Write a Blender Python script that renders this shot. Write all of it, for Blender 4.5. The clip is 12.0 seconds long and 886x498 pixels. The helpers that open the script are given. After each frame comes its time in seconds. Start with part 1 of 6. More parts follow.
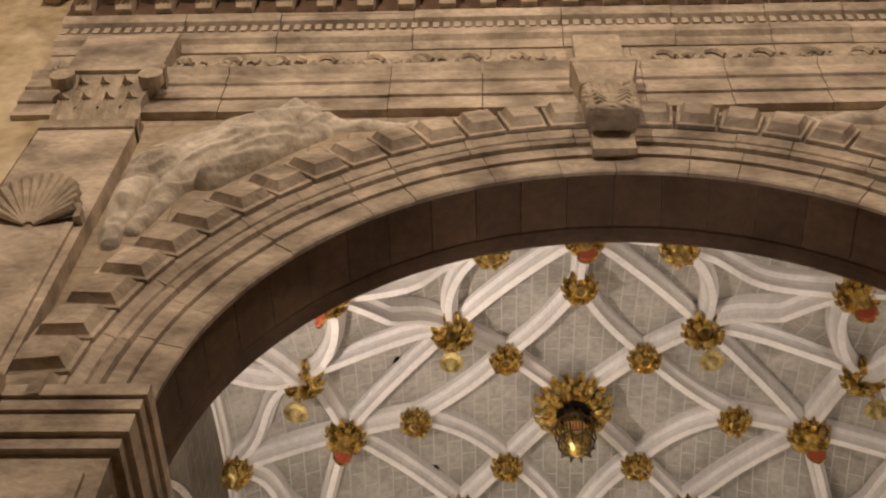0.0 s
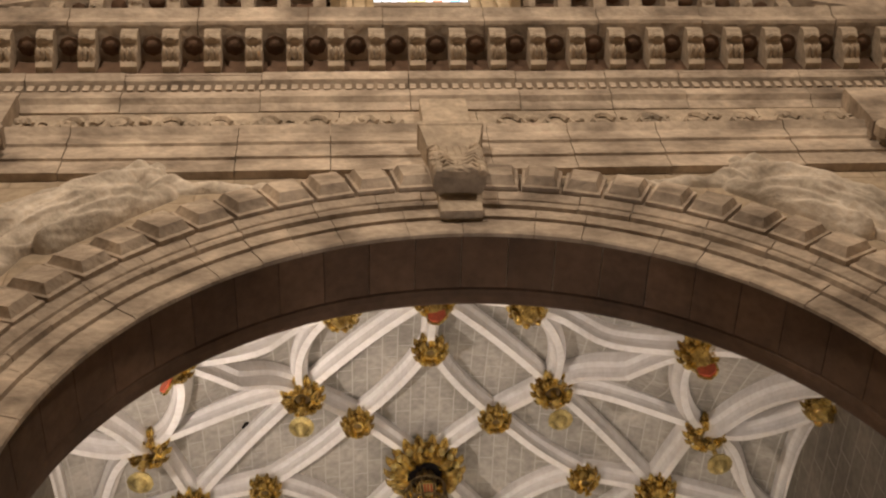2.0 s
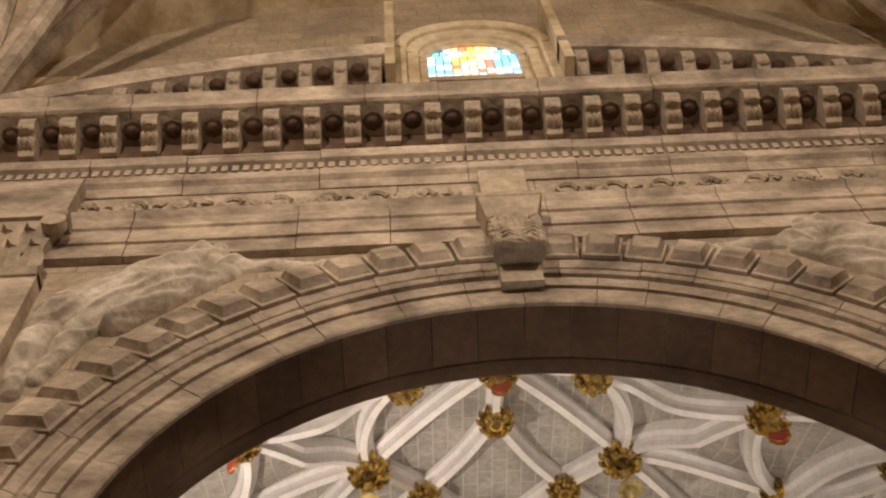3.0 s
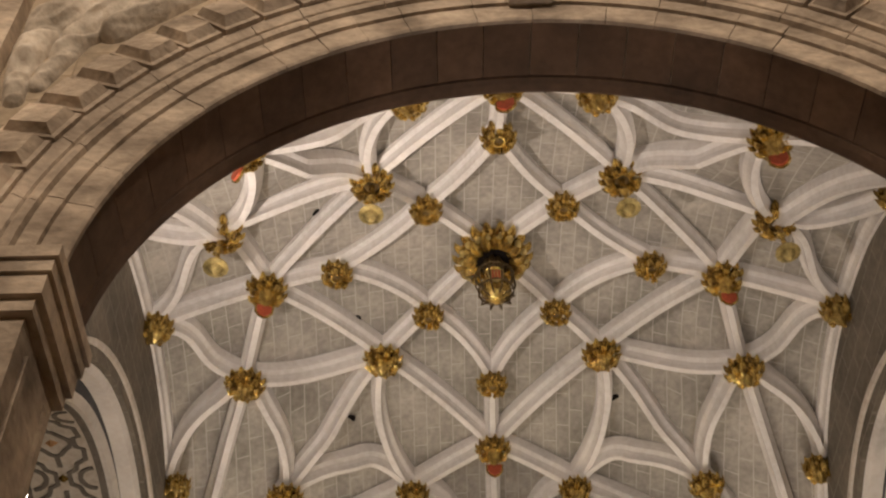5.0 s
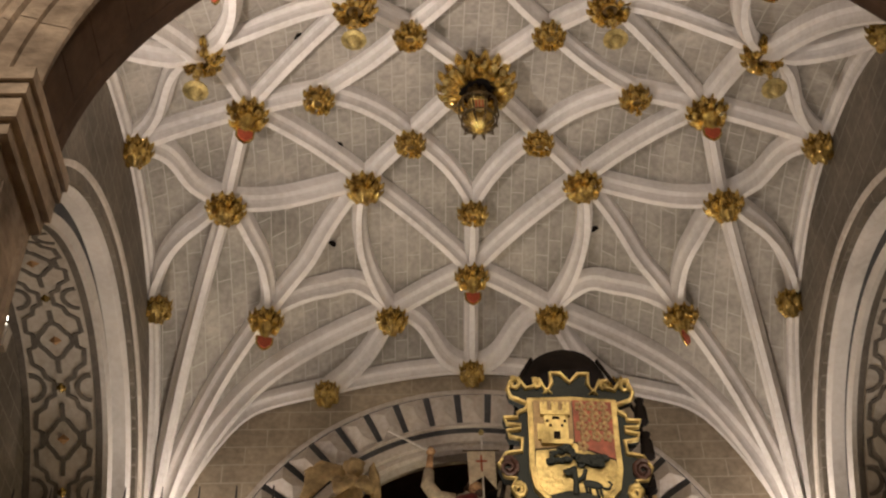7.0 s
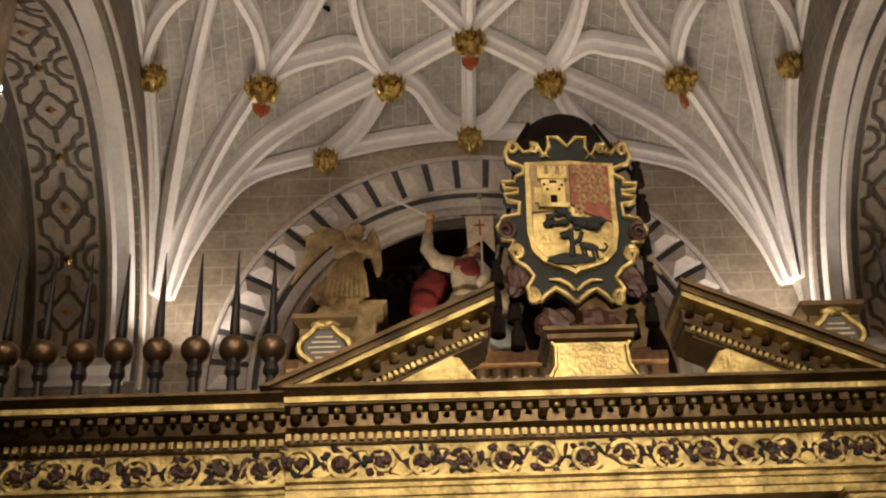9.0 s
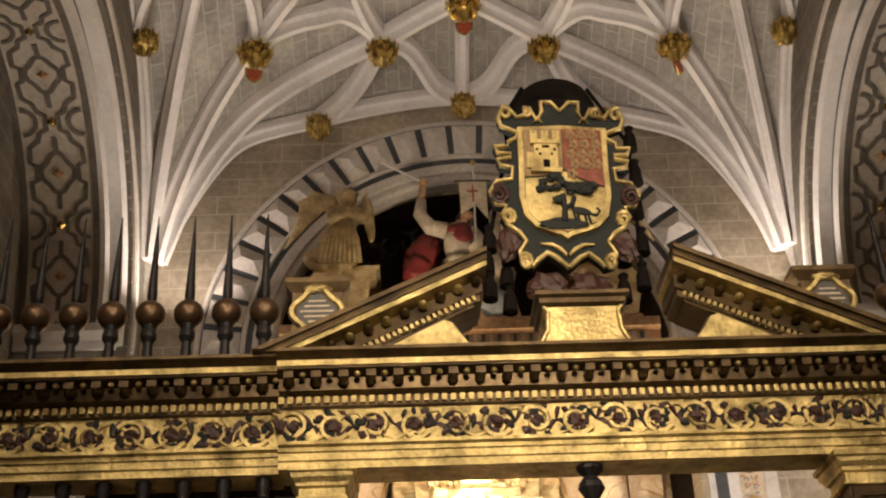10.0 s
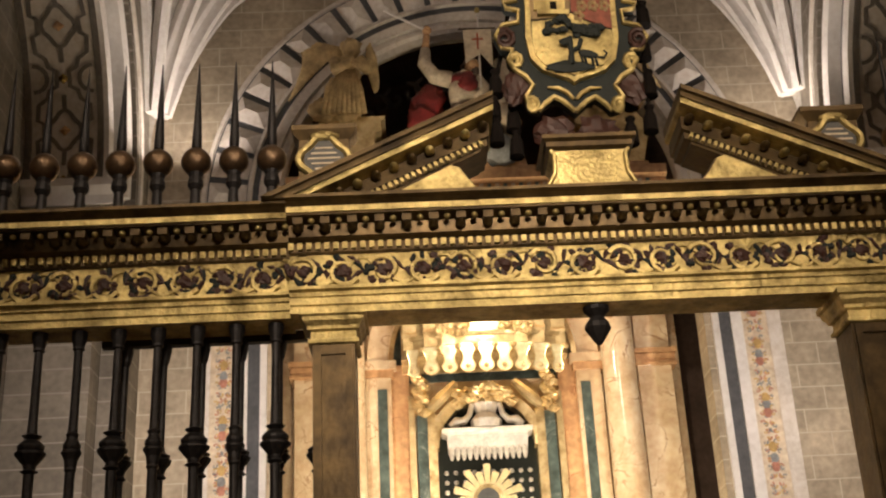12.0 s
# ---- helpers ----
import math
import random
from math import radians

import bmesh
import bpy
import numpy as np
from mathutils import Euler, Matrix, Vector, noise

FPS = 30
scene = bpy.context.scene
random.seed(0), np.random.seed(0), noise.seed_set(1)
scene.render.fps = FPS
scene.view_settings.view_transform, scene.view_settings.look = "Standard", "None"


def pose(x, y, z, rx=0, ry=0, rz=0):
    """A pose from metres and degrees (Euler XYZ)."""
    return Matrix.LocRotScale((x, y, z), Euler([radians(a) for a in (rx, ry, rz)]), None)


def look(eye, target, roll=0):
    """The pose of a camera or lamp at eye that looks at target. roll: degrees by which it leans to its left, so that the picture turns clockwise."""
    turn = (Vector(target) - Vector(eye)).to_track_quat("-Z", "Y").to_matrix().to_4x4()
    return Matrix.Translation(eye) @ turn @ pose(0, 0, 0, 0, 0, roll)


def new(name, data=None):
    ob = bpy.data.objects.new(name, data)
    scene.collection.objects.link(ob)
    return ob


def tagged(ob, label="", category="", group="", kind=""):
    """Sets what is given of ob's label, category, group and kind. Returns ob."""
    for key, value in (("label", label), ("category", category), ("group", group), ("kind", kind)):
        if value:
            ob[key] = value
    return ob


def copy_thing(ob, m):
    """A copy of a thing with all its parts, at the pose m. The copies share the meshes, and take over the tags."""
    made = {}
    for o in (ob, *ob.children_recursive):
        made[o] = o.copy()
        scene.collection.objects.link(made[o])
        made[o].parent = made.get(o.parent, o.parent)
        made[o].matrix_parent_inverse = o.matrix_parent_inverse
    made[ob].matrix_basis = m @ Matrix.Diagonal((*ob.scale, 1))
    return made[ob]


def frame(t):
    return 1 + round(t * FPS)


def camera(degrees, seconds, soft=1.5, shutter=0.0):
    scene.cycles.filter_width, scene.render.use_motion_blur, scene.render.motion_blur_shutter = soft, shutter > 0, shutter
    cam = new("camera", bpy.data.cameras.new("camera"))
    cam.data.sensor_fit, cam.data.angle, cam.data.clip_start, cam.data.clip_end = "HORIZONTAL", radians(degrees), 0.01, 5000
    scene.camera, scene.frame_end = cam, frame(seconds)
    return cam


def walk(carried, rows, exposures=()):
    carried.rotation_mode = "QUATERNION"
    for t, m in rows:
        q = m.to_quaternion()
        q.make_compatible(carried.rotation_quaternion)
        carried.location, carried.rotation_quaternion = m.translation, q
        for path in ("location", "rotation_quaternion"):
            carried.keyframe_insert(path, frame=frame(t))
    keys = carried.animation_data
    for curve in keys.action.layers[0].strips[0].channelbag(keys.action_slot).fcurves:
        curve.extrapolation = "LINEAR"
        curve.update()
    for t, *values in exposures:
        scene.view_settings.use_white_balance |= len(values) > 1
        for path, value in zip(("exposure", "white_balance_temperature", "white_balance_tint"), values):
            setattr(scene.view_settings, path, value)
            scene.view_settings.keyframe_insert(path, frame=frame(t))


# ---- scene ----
ROWS = [
    (0, 4.47, 57.34, 3.15, -0.065, -0.089),
    (0.5, 1.40, 58.86, 1.17, -0.066, -0.079),
    (1, -6.26, 59.00, -3.19, -0.059, -0.074),
    (1.5, -10.85, 58.63, -8.23, -0.015, -0.072),
    (2, -8.98, 59.87, -8.77, -0.011, -0.063),
    (2.5, -6.41, 62.91, -9.35, -0.023, -0.046),
    (2.7, -4.80, 63.67, -7.37, -0.006, -0.043),
    (4.3, -1.83, 55.57, -3.48, -0.010, -0.032),
    (4.5, -1.43, 53.21, -2.92, -0.006, -0.020),
    (5, -1.70, 50.26, -2.79, -0.005, -0.008),
    (5.5, -4.98, 46.58, -2.86, -0.005, 0.004),
    (6, -2.65, 45.57, -2.29, -0.001, 0.016),
    (6.5, -2.16, 43.10, -2.31, 0.001, 0.033),
    (6.7, -2.33, 42.75, -2.02, 0.009, 0.056),
    (8.3, -2.29, 34.79, -2.30, 0.036, 0.112),
    (8.5, -1.91, 33.30, -2.28, 0.035, 0.097),
    (9, -1.93, 31.20, -2.40, 0.027, 0.074),
    (9.5, -1.87, 30.03, -2.39, 0.029, 0.060),
    (10, -2.21, 29.63, -2.43, 0.033, 0.052),
    (10.5, -2.53, 28.23, -2.48, 0.040, 0.036),
    (11, -1.52, 26.42, -2.28, 0.030, 0.008),
    (11.5, -1.39, 23.49, -2.14, 0.019, -0.007),
    (12, -1.59, 22.79, -2.88, 0.015, -0.016),
]
FOV = 39.76


def heading(yaw, pitch, roll, dx, dz):
    return pose(-1.4 + dx, 0, 1.6 + dz, 0, 0, yaw) @ pose(0, 0, 0, 90 + pitch) @ pose(0, 0, 0, 0, 0, roll)


cam = camera(FOV, 12.0, soft=2.2)
walk(cam, [(t, heading(*row)) for t, *row in ROWS], exposures=((0.0, 0.0), (9.5, 0.0), (11.0, 0.08), (12.0, -0.18)))

# ---- world, lamps and added fills ----
world = bpy.data.worlds.new("night")
scene.world = world
world.use_nodes = True
world.node_tree.nodes["Background"].inputs["Color"].default_value = (0.05, 0.045, 0.04, 1)
world.node_tree.nodes["Background"].inputs["Strength"].default_value = 0.2
scene.view_settings.exposure = 0.0


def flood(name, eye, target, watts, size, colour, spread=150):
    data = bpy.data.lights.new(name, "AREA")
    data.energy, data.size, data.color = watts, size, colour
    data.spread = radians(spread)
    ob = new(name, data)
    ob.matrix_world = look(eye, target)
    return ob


WARM, NEUTRAL, GOLDEN = (1, 0.79, 0.59), (1, 0.84, 0.73), (1, 0.81, 0.56)
flood("nave_flood_west", (-6.5, -11, 18.5), (-2.5, 7.2, 19), 1000, 0.8, WARM, 130)
flood("nave_flood_east", (7.5, -10, 19), (-1.5, 7.2, 19), 680, 0.6, WARM, 130)
# added fill that lifts the screen; no such low lamp is known
flood("nave_fill_low", (-0.3, -8, 6.5), (-0.4, 8.5, 5.9), 60, 0.5, WARM, 28)
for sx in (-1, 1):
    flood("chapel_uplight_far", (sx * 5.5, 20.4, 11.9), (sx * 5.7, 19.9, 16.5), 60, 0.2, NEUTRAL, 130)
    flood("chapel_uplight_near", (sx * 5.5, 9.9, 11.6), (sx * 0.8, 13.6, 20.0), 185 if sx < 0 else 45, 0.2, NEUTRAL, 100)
    # unseen fill on the screen's top, lifts the great arch's dark soffit
    flood("screen_top_fill", (sx * 1.6, 9.08, 5.62), (sx * 0.6, 12.0, 19.5), 34, 0.2, NEUTRAL, 100)
    # unseen fill behind the arch, brightens the lower end wall
    flood("chapel_fill_low", (sx * 5.4, 11, 4.5), (sx * 5.4, 21.3, 7.0), 100, 0.4, NEUTRAL, 55)
    flood("altar_lamp_side", (sx * 3.2, 21.2, 2.4), (sx * 1.0, 24.5, 8.5), 160, 0.5, GOLDEN)
flood("altar_lamp", (0, 20.9, 10.2), (0, 24.5, 7.0), 125, 0.6, GOLDEN)
flood("altar_lamp_low", (0, 21.0, 2.5), (0, 24.5, 9), 250, 0.8, GOLDEN)
# unseen added fill, brightens the statues over the altar
flood("apse_fill", (-1.0, 19.4, 11.2), (-0.7, 21.0, 14.0), 20, 0.25, GOLDEN, 110)


# ---- materials ----
def material(name, colour, rough=0.7, metal=0.0, vary=0.25, scale=1.5, grain=14.0, bump=0.25, tint=None, streak=1.0, island=0.0, veins=None):
    m = bpy.data.materials.new(name)
    m.use_nodes = True
    nt = m.node_tree
    n, l = nt.nodes, nt.links
    b = n["Principled BSDF"]
    b.inputs["Roughness"].default_value, b.inputs["Metallic"].default_value = rough, metal
    co = n.new("ShaderNodeTexCoord")
    mp = n.new("ShaderNodeMapping")
    mp.inputs["Scale"].default_value = (1, 1, streak)
    l.new(co.outputs["Object"], mp.inputs["Vector"])
    big, fine = n.new("ShaderNodeTexNoise"), n.new("ShaderNodeTexNoise")
    big.inputs["Scale"].default_value, big.inputs["Detail"].default_value = scale, 6
    fine.inputs["Scale"].default_value, fine.inputs["Detail"].default_value = grain, 5
    for t in (big, fine):
        l.new(mp.outputs["Vector"], t.inputs["Vector"])
    ramp = n.new("ShaderNodeValToRGB")
    lo = [c * (1 - vary) for c in colour]
    hi = [min(1, c * (1 + vary)) for c in (tint or colour)]
    ramp.color_ramp.elements[0].position, ramp.color_ramp.elements[1].position = 0.3, 0.72
    ramp.color_ramp.elements[0].color, ramp.color_ramp.elements[1].color = (*lo, 1), (*hi, 1)
    l.new(big.outputs["Fac"], ramp.inputs["Fac"])
    mix = n.new("ShaderNodeMix")
    mix.data_type, mix.blend_type = "RGBA", "OVERLAY"
    mix.inputs["Factor"].default_value = 0.45
    l.new(ramp.outputs["Color"], mix.inputs["A"])
    l.new(fine.outputs["Fac"], mix.inputs["B"])
    out = mix.outputs["Result"]
    if veins:
        # thin wandering veins of a second colour
        wob, edge, vr, vm = n.new("ShaderNodeTexNoise"), n.new("ShaderNodeMath"), n.new("ShaderNodeMapRange"), n.new("ShaderNodeMix")
        wob.inputs["Scale"].default_value, wob.inputs["Detail"].default_value, wob.inputs["Distortion"].default_value = 1.3, 7, 1.2
        l.new(mp.outputs["Vector"], wob.inputs["Vector"])
        edge.operation = "COMPARE"
        edge.inputs[1].default_value, edge.inputs[2].default_value = 0.5, 0.012
        l.new(wob.outputs["Fac"], edge.inputs[0])
        vr.inputs["From Min"].default_value, vr.inputs["From Max"].default_value = 0.42, 0.62
        vr.inputs["To Max"].default_value = 0.75
        l.new(big.outputs["Fac"], vr.inputs["Value"])
        both = n.new("ShaderNodeMath")
        both.operation = "MULTIPLY"
        l.new(edge.outputs[0], both.inputs[0])
        l.new(vr.outputs["Result"], both.inputs[1])
        vm.data_type = "RGBA"
        l.new(both.outputs[0], vm.inputs["Factor"])
        l.new(out, vm.inputs["A"])
        vm.inputs["B"].default_value = (*veins, 1)
        out = vm.outputs["Result"]
    if island:
        info, hsv = n.new("ShaderNodeObjectInfo"), n.new("ShaderNodeHueSaturation")
        mr = n.new("ShaderNodeMapRange")
        mr.inputs["To Min"].default_value, mr.inputs["To Max"].default_value = 1 - island, 1 + island
        l.new(info.outputs["Random"], mr.inputs["Value"])
        l.new(mr.outputs["Result"], hsv.inputs["Value"])
        l.new(out, hsv.inputs["Color"])
        out = hsv.outputs["Color"]
    l.new(out, b.inputs["Base Color"])
    bp = n.new("ShaderNodeBump")
    bp.inputs["Strength"].default_value, bp.inputs["Distance"].default_value = bump, 0.03
    l.new(fine.outputs["Fac"], bp.inputs["Height"])
    l.new(bp.outputs["Normal"], b.inputs["Normal"])
    return m


def ashlar(name, colour, joint, length, height, axes=("X", "Z"), rough=0.8, size=0.015, vary=0.12):
    """Coursed blocks: block tone varies, joints are drawn thin and slightly sunk."""
    m = material(name, colour, rough, 0, 0.27, 0.9, 9.0, 0.2)
    n, l = m.node_tree.nodes, m.node_tree.links
    b = n["Principled BSDF"]
    src = b.inputs["Base Color"].links[0].from_socket
    co = [k for k in n if k.type == "TEX_COORD"][0]
    sep, com = n.new("ShaderNodeSeparateXYZ"), n.new("ShaderNodeCombineXYZ")
    l.new(co.outputs["Object"], sep.inputs["Vector"])
    l.new(sep.outputs[axes[0]], com.inputs["X"])
    l.new(sep.outputs[axes[1]], com.inputs["Y"])
    br = n.new("ShaderNodeTexBrick")
    br.inputs["Scale"].default_value = 1
    br.inputs["Brick Width"].default_value, br.inputs["Row Height"].default_value = length, height
    br.inputs["Mortar Size"].default_value, br.inputs["Mortar Smooth"].default_value = size, 0.3
    br.inputs["Color1"].default_value, br.inputs["Color2"].default_value = (1 - vary,) * 3 + (1,), (1, 1, 1, 1)
    br.inputs["Mortar"].default_value = (1, 1, 1, 1)
    l.new(com.outputs["Vector"], br.inputs["Vector"])
    mul, mix = n.new("ShaderNodeMix"), n.new("ShaderNodeMix")
    mul.data_type = mix.data_type = "RGBA"
    mul.blend_type = "MULTIPLY"
    mul.inputs["Factor"].default_value = 1
    l.new(src, mul.inputs["A"])
    l.new(br.outputs["Color"], mul.inputs["B"])
    l.new(br.outputs["Fac"], mix.inputs["Factor"])
    l.new(mul.outputs["Result"], mix.inputs["A"])
    mix.inputs["B"].default_value = (*joint, 1)
    l.new(mix.outputs["Result"], b.inputs["Base Color"])
    return m


M_NAVE = material("nave_limestone", (0.33, 0.265, 0.21), 0.85, 0, 0.42, 1.1, 8, 0.9, tint=(0.45, 0.38, 0.31), streak=1.6, island=0.10)
M_NAVE_WALL = ashlar("nave_ashlar", (0.40, 0.325, 0.24), (0.26, 0.2, 0.14), 0.95, 0.48, size=0.012)
# dark stone, deepened further to carry the shade under arch and cornices
M_NAVE_DARK = material("nave_dark_shaded_stone", (0.125, 0.075, 0.048), 0.8, 0, 0.3, 0.9, 8, 0.3, island=0.2)
M_PLASTER = material("ochre_plaster", (0.46, 0.34, 0.175), 0.9, 0, 0.3, 0.8, 5, 0.6, tint=(0.58, 0.5, 0.38))
M_CARVED = material("carved_limestone", (0.42, 0.35, 0.275), 0.8, 0, 0.35, 1.8, 10, 0.9)
M_STATUE = material("pale_statue_stone", (0.5, 0.43, 0.35), 0.8, 0, 0.4, 1.6, 12, 0.8, tint=(0.62, 0.56, 0.49))
M_RIB = material("whitewashed_rib", (0.74, 0.71, 0.68), 0.65, 0, 0.14, 1.0, 10, 0.2)
M_WEB = ashlar("vault_ashlar", (0.36, 0.335, 0.295), (0.47, 0.445, 0.405), 0.6, 0.27, ("Y", "X"), size=0.011)
M_GREY = ashlar("chapel_ashlar", (0.40, 0.335, 0.245), (0.50, 0.44, 0.34), 0.85, 0.42, ("X", "Z"), size=0.013)
# the chapel ashlar coursed along Y, darkened for grazing light on the side walls
M_GREY_SHADED = ashlar("chapel_ashlar_shaded", (0.18, 0.157, 0.125), (0.27, 0.245, 0.21), 0.85, 0.42, ("Y", "Z"), size=0.013)
M_MOULD = material("pale_moulding", (0.62, 0.57, 0.51), 0.7, 0, 0.15, 1.2, 10, 0.2)
M_STRAP = material("taupe_strap_paint", (0.17, 0.15, 0.13), 0.75, 0, 0.2, 3, 14, 0.1)
M_SLATE = material("slate_grey_paint", (0.075, 0.078, 0.085), 0.7, 0, 0.2, 2, 12, 0.15)
M_GOLD = material("old_gilding", (0.37, 0.20, 0.05), 0.24, 0.9, 0.55, 6, 30, 0.4, tint=(0.82, 0.49, 0.16))
M_GATE = material("gilded_iron", (0.36, 0.275, 0.10), 0.42, 0.75, 0.5, 5, 30, 0.5, tint=(0.52, 0.42, 0.18))
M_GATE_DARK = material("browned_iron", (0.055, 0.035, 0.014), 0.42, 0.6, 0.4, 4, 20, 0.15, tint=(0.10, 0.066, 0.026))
M_IRON = material("black_iron", (0.035, 0.033, 0.034), 0.45, 0.6, 0.3, 4, 30, 0.2)
M_BALL = material("bronze_ball", (0.15, 0.10, 0.06), 0.35, 0.8, 0.3, 6, 25, 0.2)
M_RED = material("red_paint", (0.42, 0.08, 0.035), 0.55, 0, 0.3, 5, 20, 0.2)
M_MAROON = material("maroon_paint", (0.045, 0.018, 0.013), 0.5, 0.1, 0.3, 8, 30, 0.3)
M_GREEN = material("dark_green_paint", (0.008, 0.013, 0.011), 0.75, 0, 0.3, 5, 25, 0.2)
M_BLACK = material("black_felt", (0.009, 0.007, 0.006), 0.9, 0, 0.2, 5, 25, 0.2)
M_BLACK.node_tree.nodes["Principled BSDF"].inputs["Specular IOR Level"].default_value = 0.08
M_MARBLE = material("peach_marble", (0.66, 0.47, 0.28), 0.15, 0, 0.14, 1.6, 7, 0.03, tint=(0.74, 0.62, 0.44), veins=(0.36, 0.17, 0.08))
M_MARBLE_RED = material("salmon_marble", (0.60, 0.36, 0.19), 0.2, 0, 0.2, 2.0, 8, 0.03, veins=(0.34, 0.14, 0.07))
M_MARBLE_GREEN = material("green_marble", (0.085, 0.115, 0.11), 0.18, 0, 0.45, 3, 9, 0.05, veins=(0.25, 0.28, 0.27))
# brown with the apse's dimness put into the colour; also the rider's hair
M_SHADE = material("shaded_apse_brown", (0.10, 0.065, 0.05), 0.85, 0, 0.3, 1.2, 8, 0.2)
M_SILVER = material("silver_white", (0.75, 0.72, 0.68), 0.3, 0.4, 0.2, 6, 25, 0.3)
M_IVORY = material("ivory_paint", (0.62, 0.52, 0.38), 0.55, 0, 0.2, 4, 15, 0.2)
M_FLOOR = material("stone_floor", (0.26, 0.22, 0.18), 0.5, 0, 0.2, 0.8, 9, 0.1)


# ---- geometry helpers ----
def part(name, bm, mat, parent=None, label="", smooth=False):
    me = bpy.data.meshes.new(name)
    bmesh.ops.recalc_face_normals(bm, faces=bm.faces)
    if smooth:
        for f in bm.faces:
            f.smooth = True
    bm.to_mesh(me)
    bm.free()
    me.materials.append(mat)
    ob = new(name, me)
    ob.parent = parent
    if label:
        tagged(ob, label)
    return ob


def share(name, ob, parent, m=None):
    """Another object on the mesh of ob."""
    c = new(name, ob.data)
    c.parent = parent
    c.matrix_basis = m or Matrix()
    return c


def holder(name, label, category, at=(0, 0, 0), group="", kind=""):
    return tagged_at(new(name), label, category, at, group, kind)


def tagged_at(ob, label, category, at, group, kind):
    ob.location = at
    return tagged(ob, label, category, group, kind)


def quads(bm, rings, closed=False, caps=False):
    """Skin between successive lists of points."""
    vs = [[bm.verts.new(p) for p in r] for r in rings]
    k = len(rings[0])
    for a, b in zip(vs, vs[1:]):
        for i in range(k if closed else k - 1):
            j = (i + 1) % k
            bm.faces.new((a[i], a[j], b[j], b[i]))
    if caps:
        bm.faces.new(vs[0])
        bm.faces.new(list(reversed(vs[-1])))
    return bm


def box(bm, x0, x1, y0, y1, z0, z1, m=None):
    pts = [Vector((x, y, z)) for z in (z0, z1) for x, y in ((x0, y0), (x1, y0), (x1, y1), (x0, y1))]
    if m:
        pts = [m @ p for p in pts]
    return quads(bm, [pts[:4], pts[4:]], True, True)


def slab(bm, outline, y0, y1):
    """An outline in x, z between two depths."""
    return quads(bm, [[(x, y0, z) for x, z in outline], [(x, y1, z) for x, z in outline]], True, True)


def run_x(bm, section, x0, x1):
    """A moulding along x: section in y, z."""
    return quads(bm, [[(x0, y, z) for y, z in section], [(x1, y, z) for y, z in section]], True, True)


def turned(bm, profile, at=(0, 0, 0), n=16, m=None):
    """A turned body: profile of radius, height."""
    rings = []
    for r, z in profile:
        pts = [Vector((at[0] + r * math.cos(k * math.tau / n), at[1] + r * math.sin(k * math.tau / n), at[2] + z)) for k in range(n)]
        rings.append([m @ p for p in pts] if m else pts)
    return quads(bm, rings, True, True)


def arc_ring(bm, cx, cz, section, a0, a1, n, axis="y"):
    """A moulded arch: section of (radius, depth) swept from angle a0 to a1 (degrees from the right, over the crown)."""
    rings = []
    for i in range(n + 1):
        a = radians(a0 + (a1 - a0) * i / n)
        if axis == "y":
            rings.append([(cx + r * math.cos(a), d, cz + r * math.sin(a)) for r, d in section])
        else:
            rings.append([(d, cx + r * math.cos(a), cz + r * math.sin(a)) for r, d in section])
    return quads(bm, rings, True, True)


def tube(bm, path, radius, n=6, flat=1.0):
    """A round strand along points; radius may be a number or one for each point."""
    rings = []
    for i, p in enumerate(path):
        p = Vector(p)
        t = (Vector(path[min(i + 1, len(path) - 1)]) - Vector(path[max(i - 1, 0)])).normalized()
        s = t.cross(Vector((0, 1, 0.01))).normalized()
        u = s.cross(t)
        r = radius[i] if isinstance(radius, (list, tuple)) else radius
        rings.append([p + s * (r * math.cos(k * math.tau / n)) + u * (r * flat * math.sin(k * math.tau / n)) for k in range(n)])
    return quads(bm, rings, True, True)


def lump(bm, at, size, n=10, m=None, rough=0.0, seed=0, folds=0.0):
    """A rounded body, optionally uneven."""
    rings = []
    for i in range(1, n):
        th = math.pi * i / n
        ring = []
        for k in range(n + 4):
            ph = math.tau * k / (n + 4)
            v = Vector((math.sin(th) * math.cos(ph), math.sin(th) * math.sin(ph), math.cos(th)))
            g = 1 + rough * noise.noise(v * 2.3 + Vector((seed, seed * 1.7, 0)))
            g += folds * math.sin(7 * th + 4 * ph + 5 * noise.noise(v * 1.5 + Vector((seed, 0, seed))))
            v = Vector((v.x * size[0], v.y * size[1], v.z * size[2])) * g
            ring.append((m @ v if m else v) + Vector(at))
        rings.append(ring)
    return quads(bm, rings, True, True)


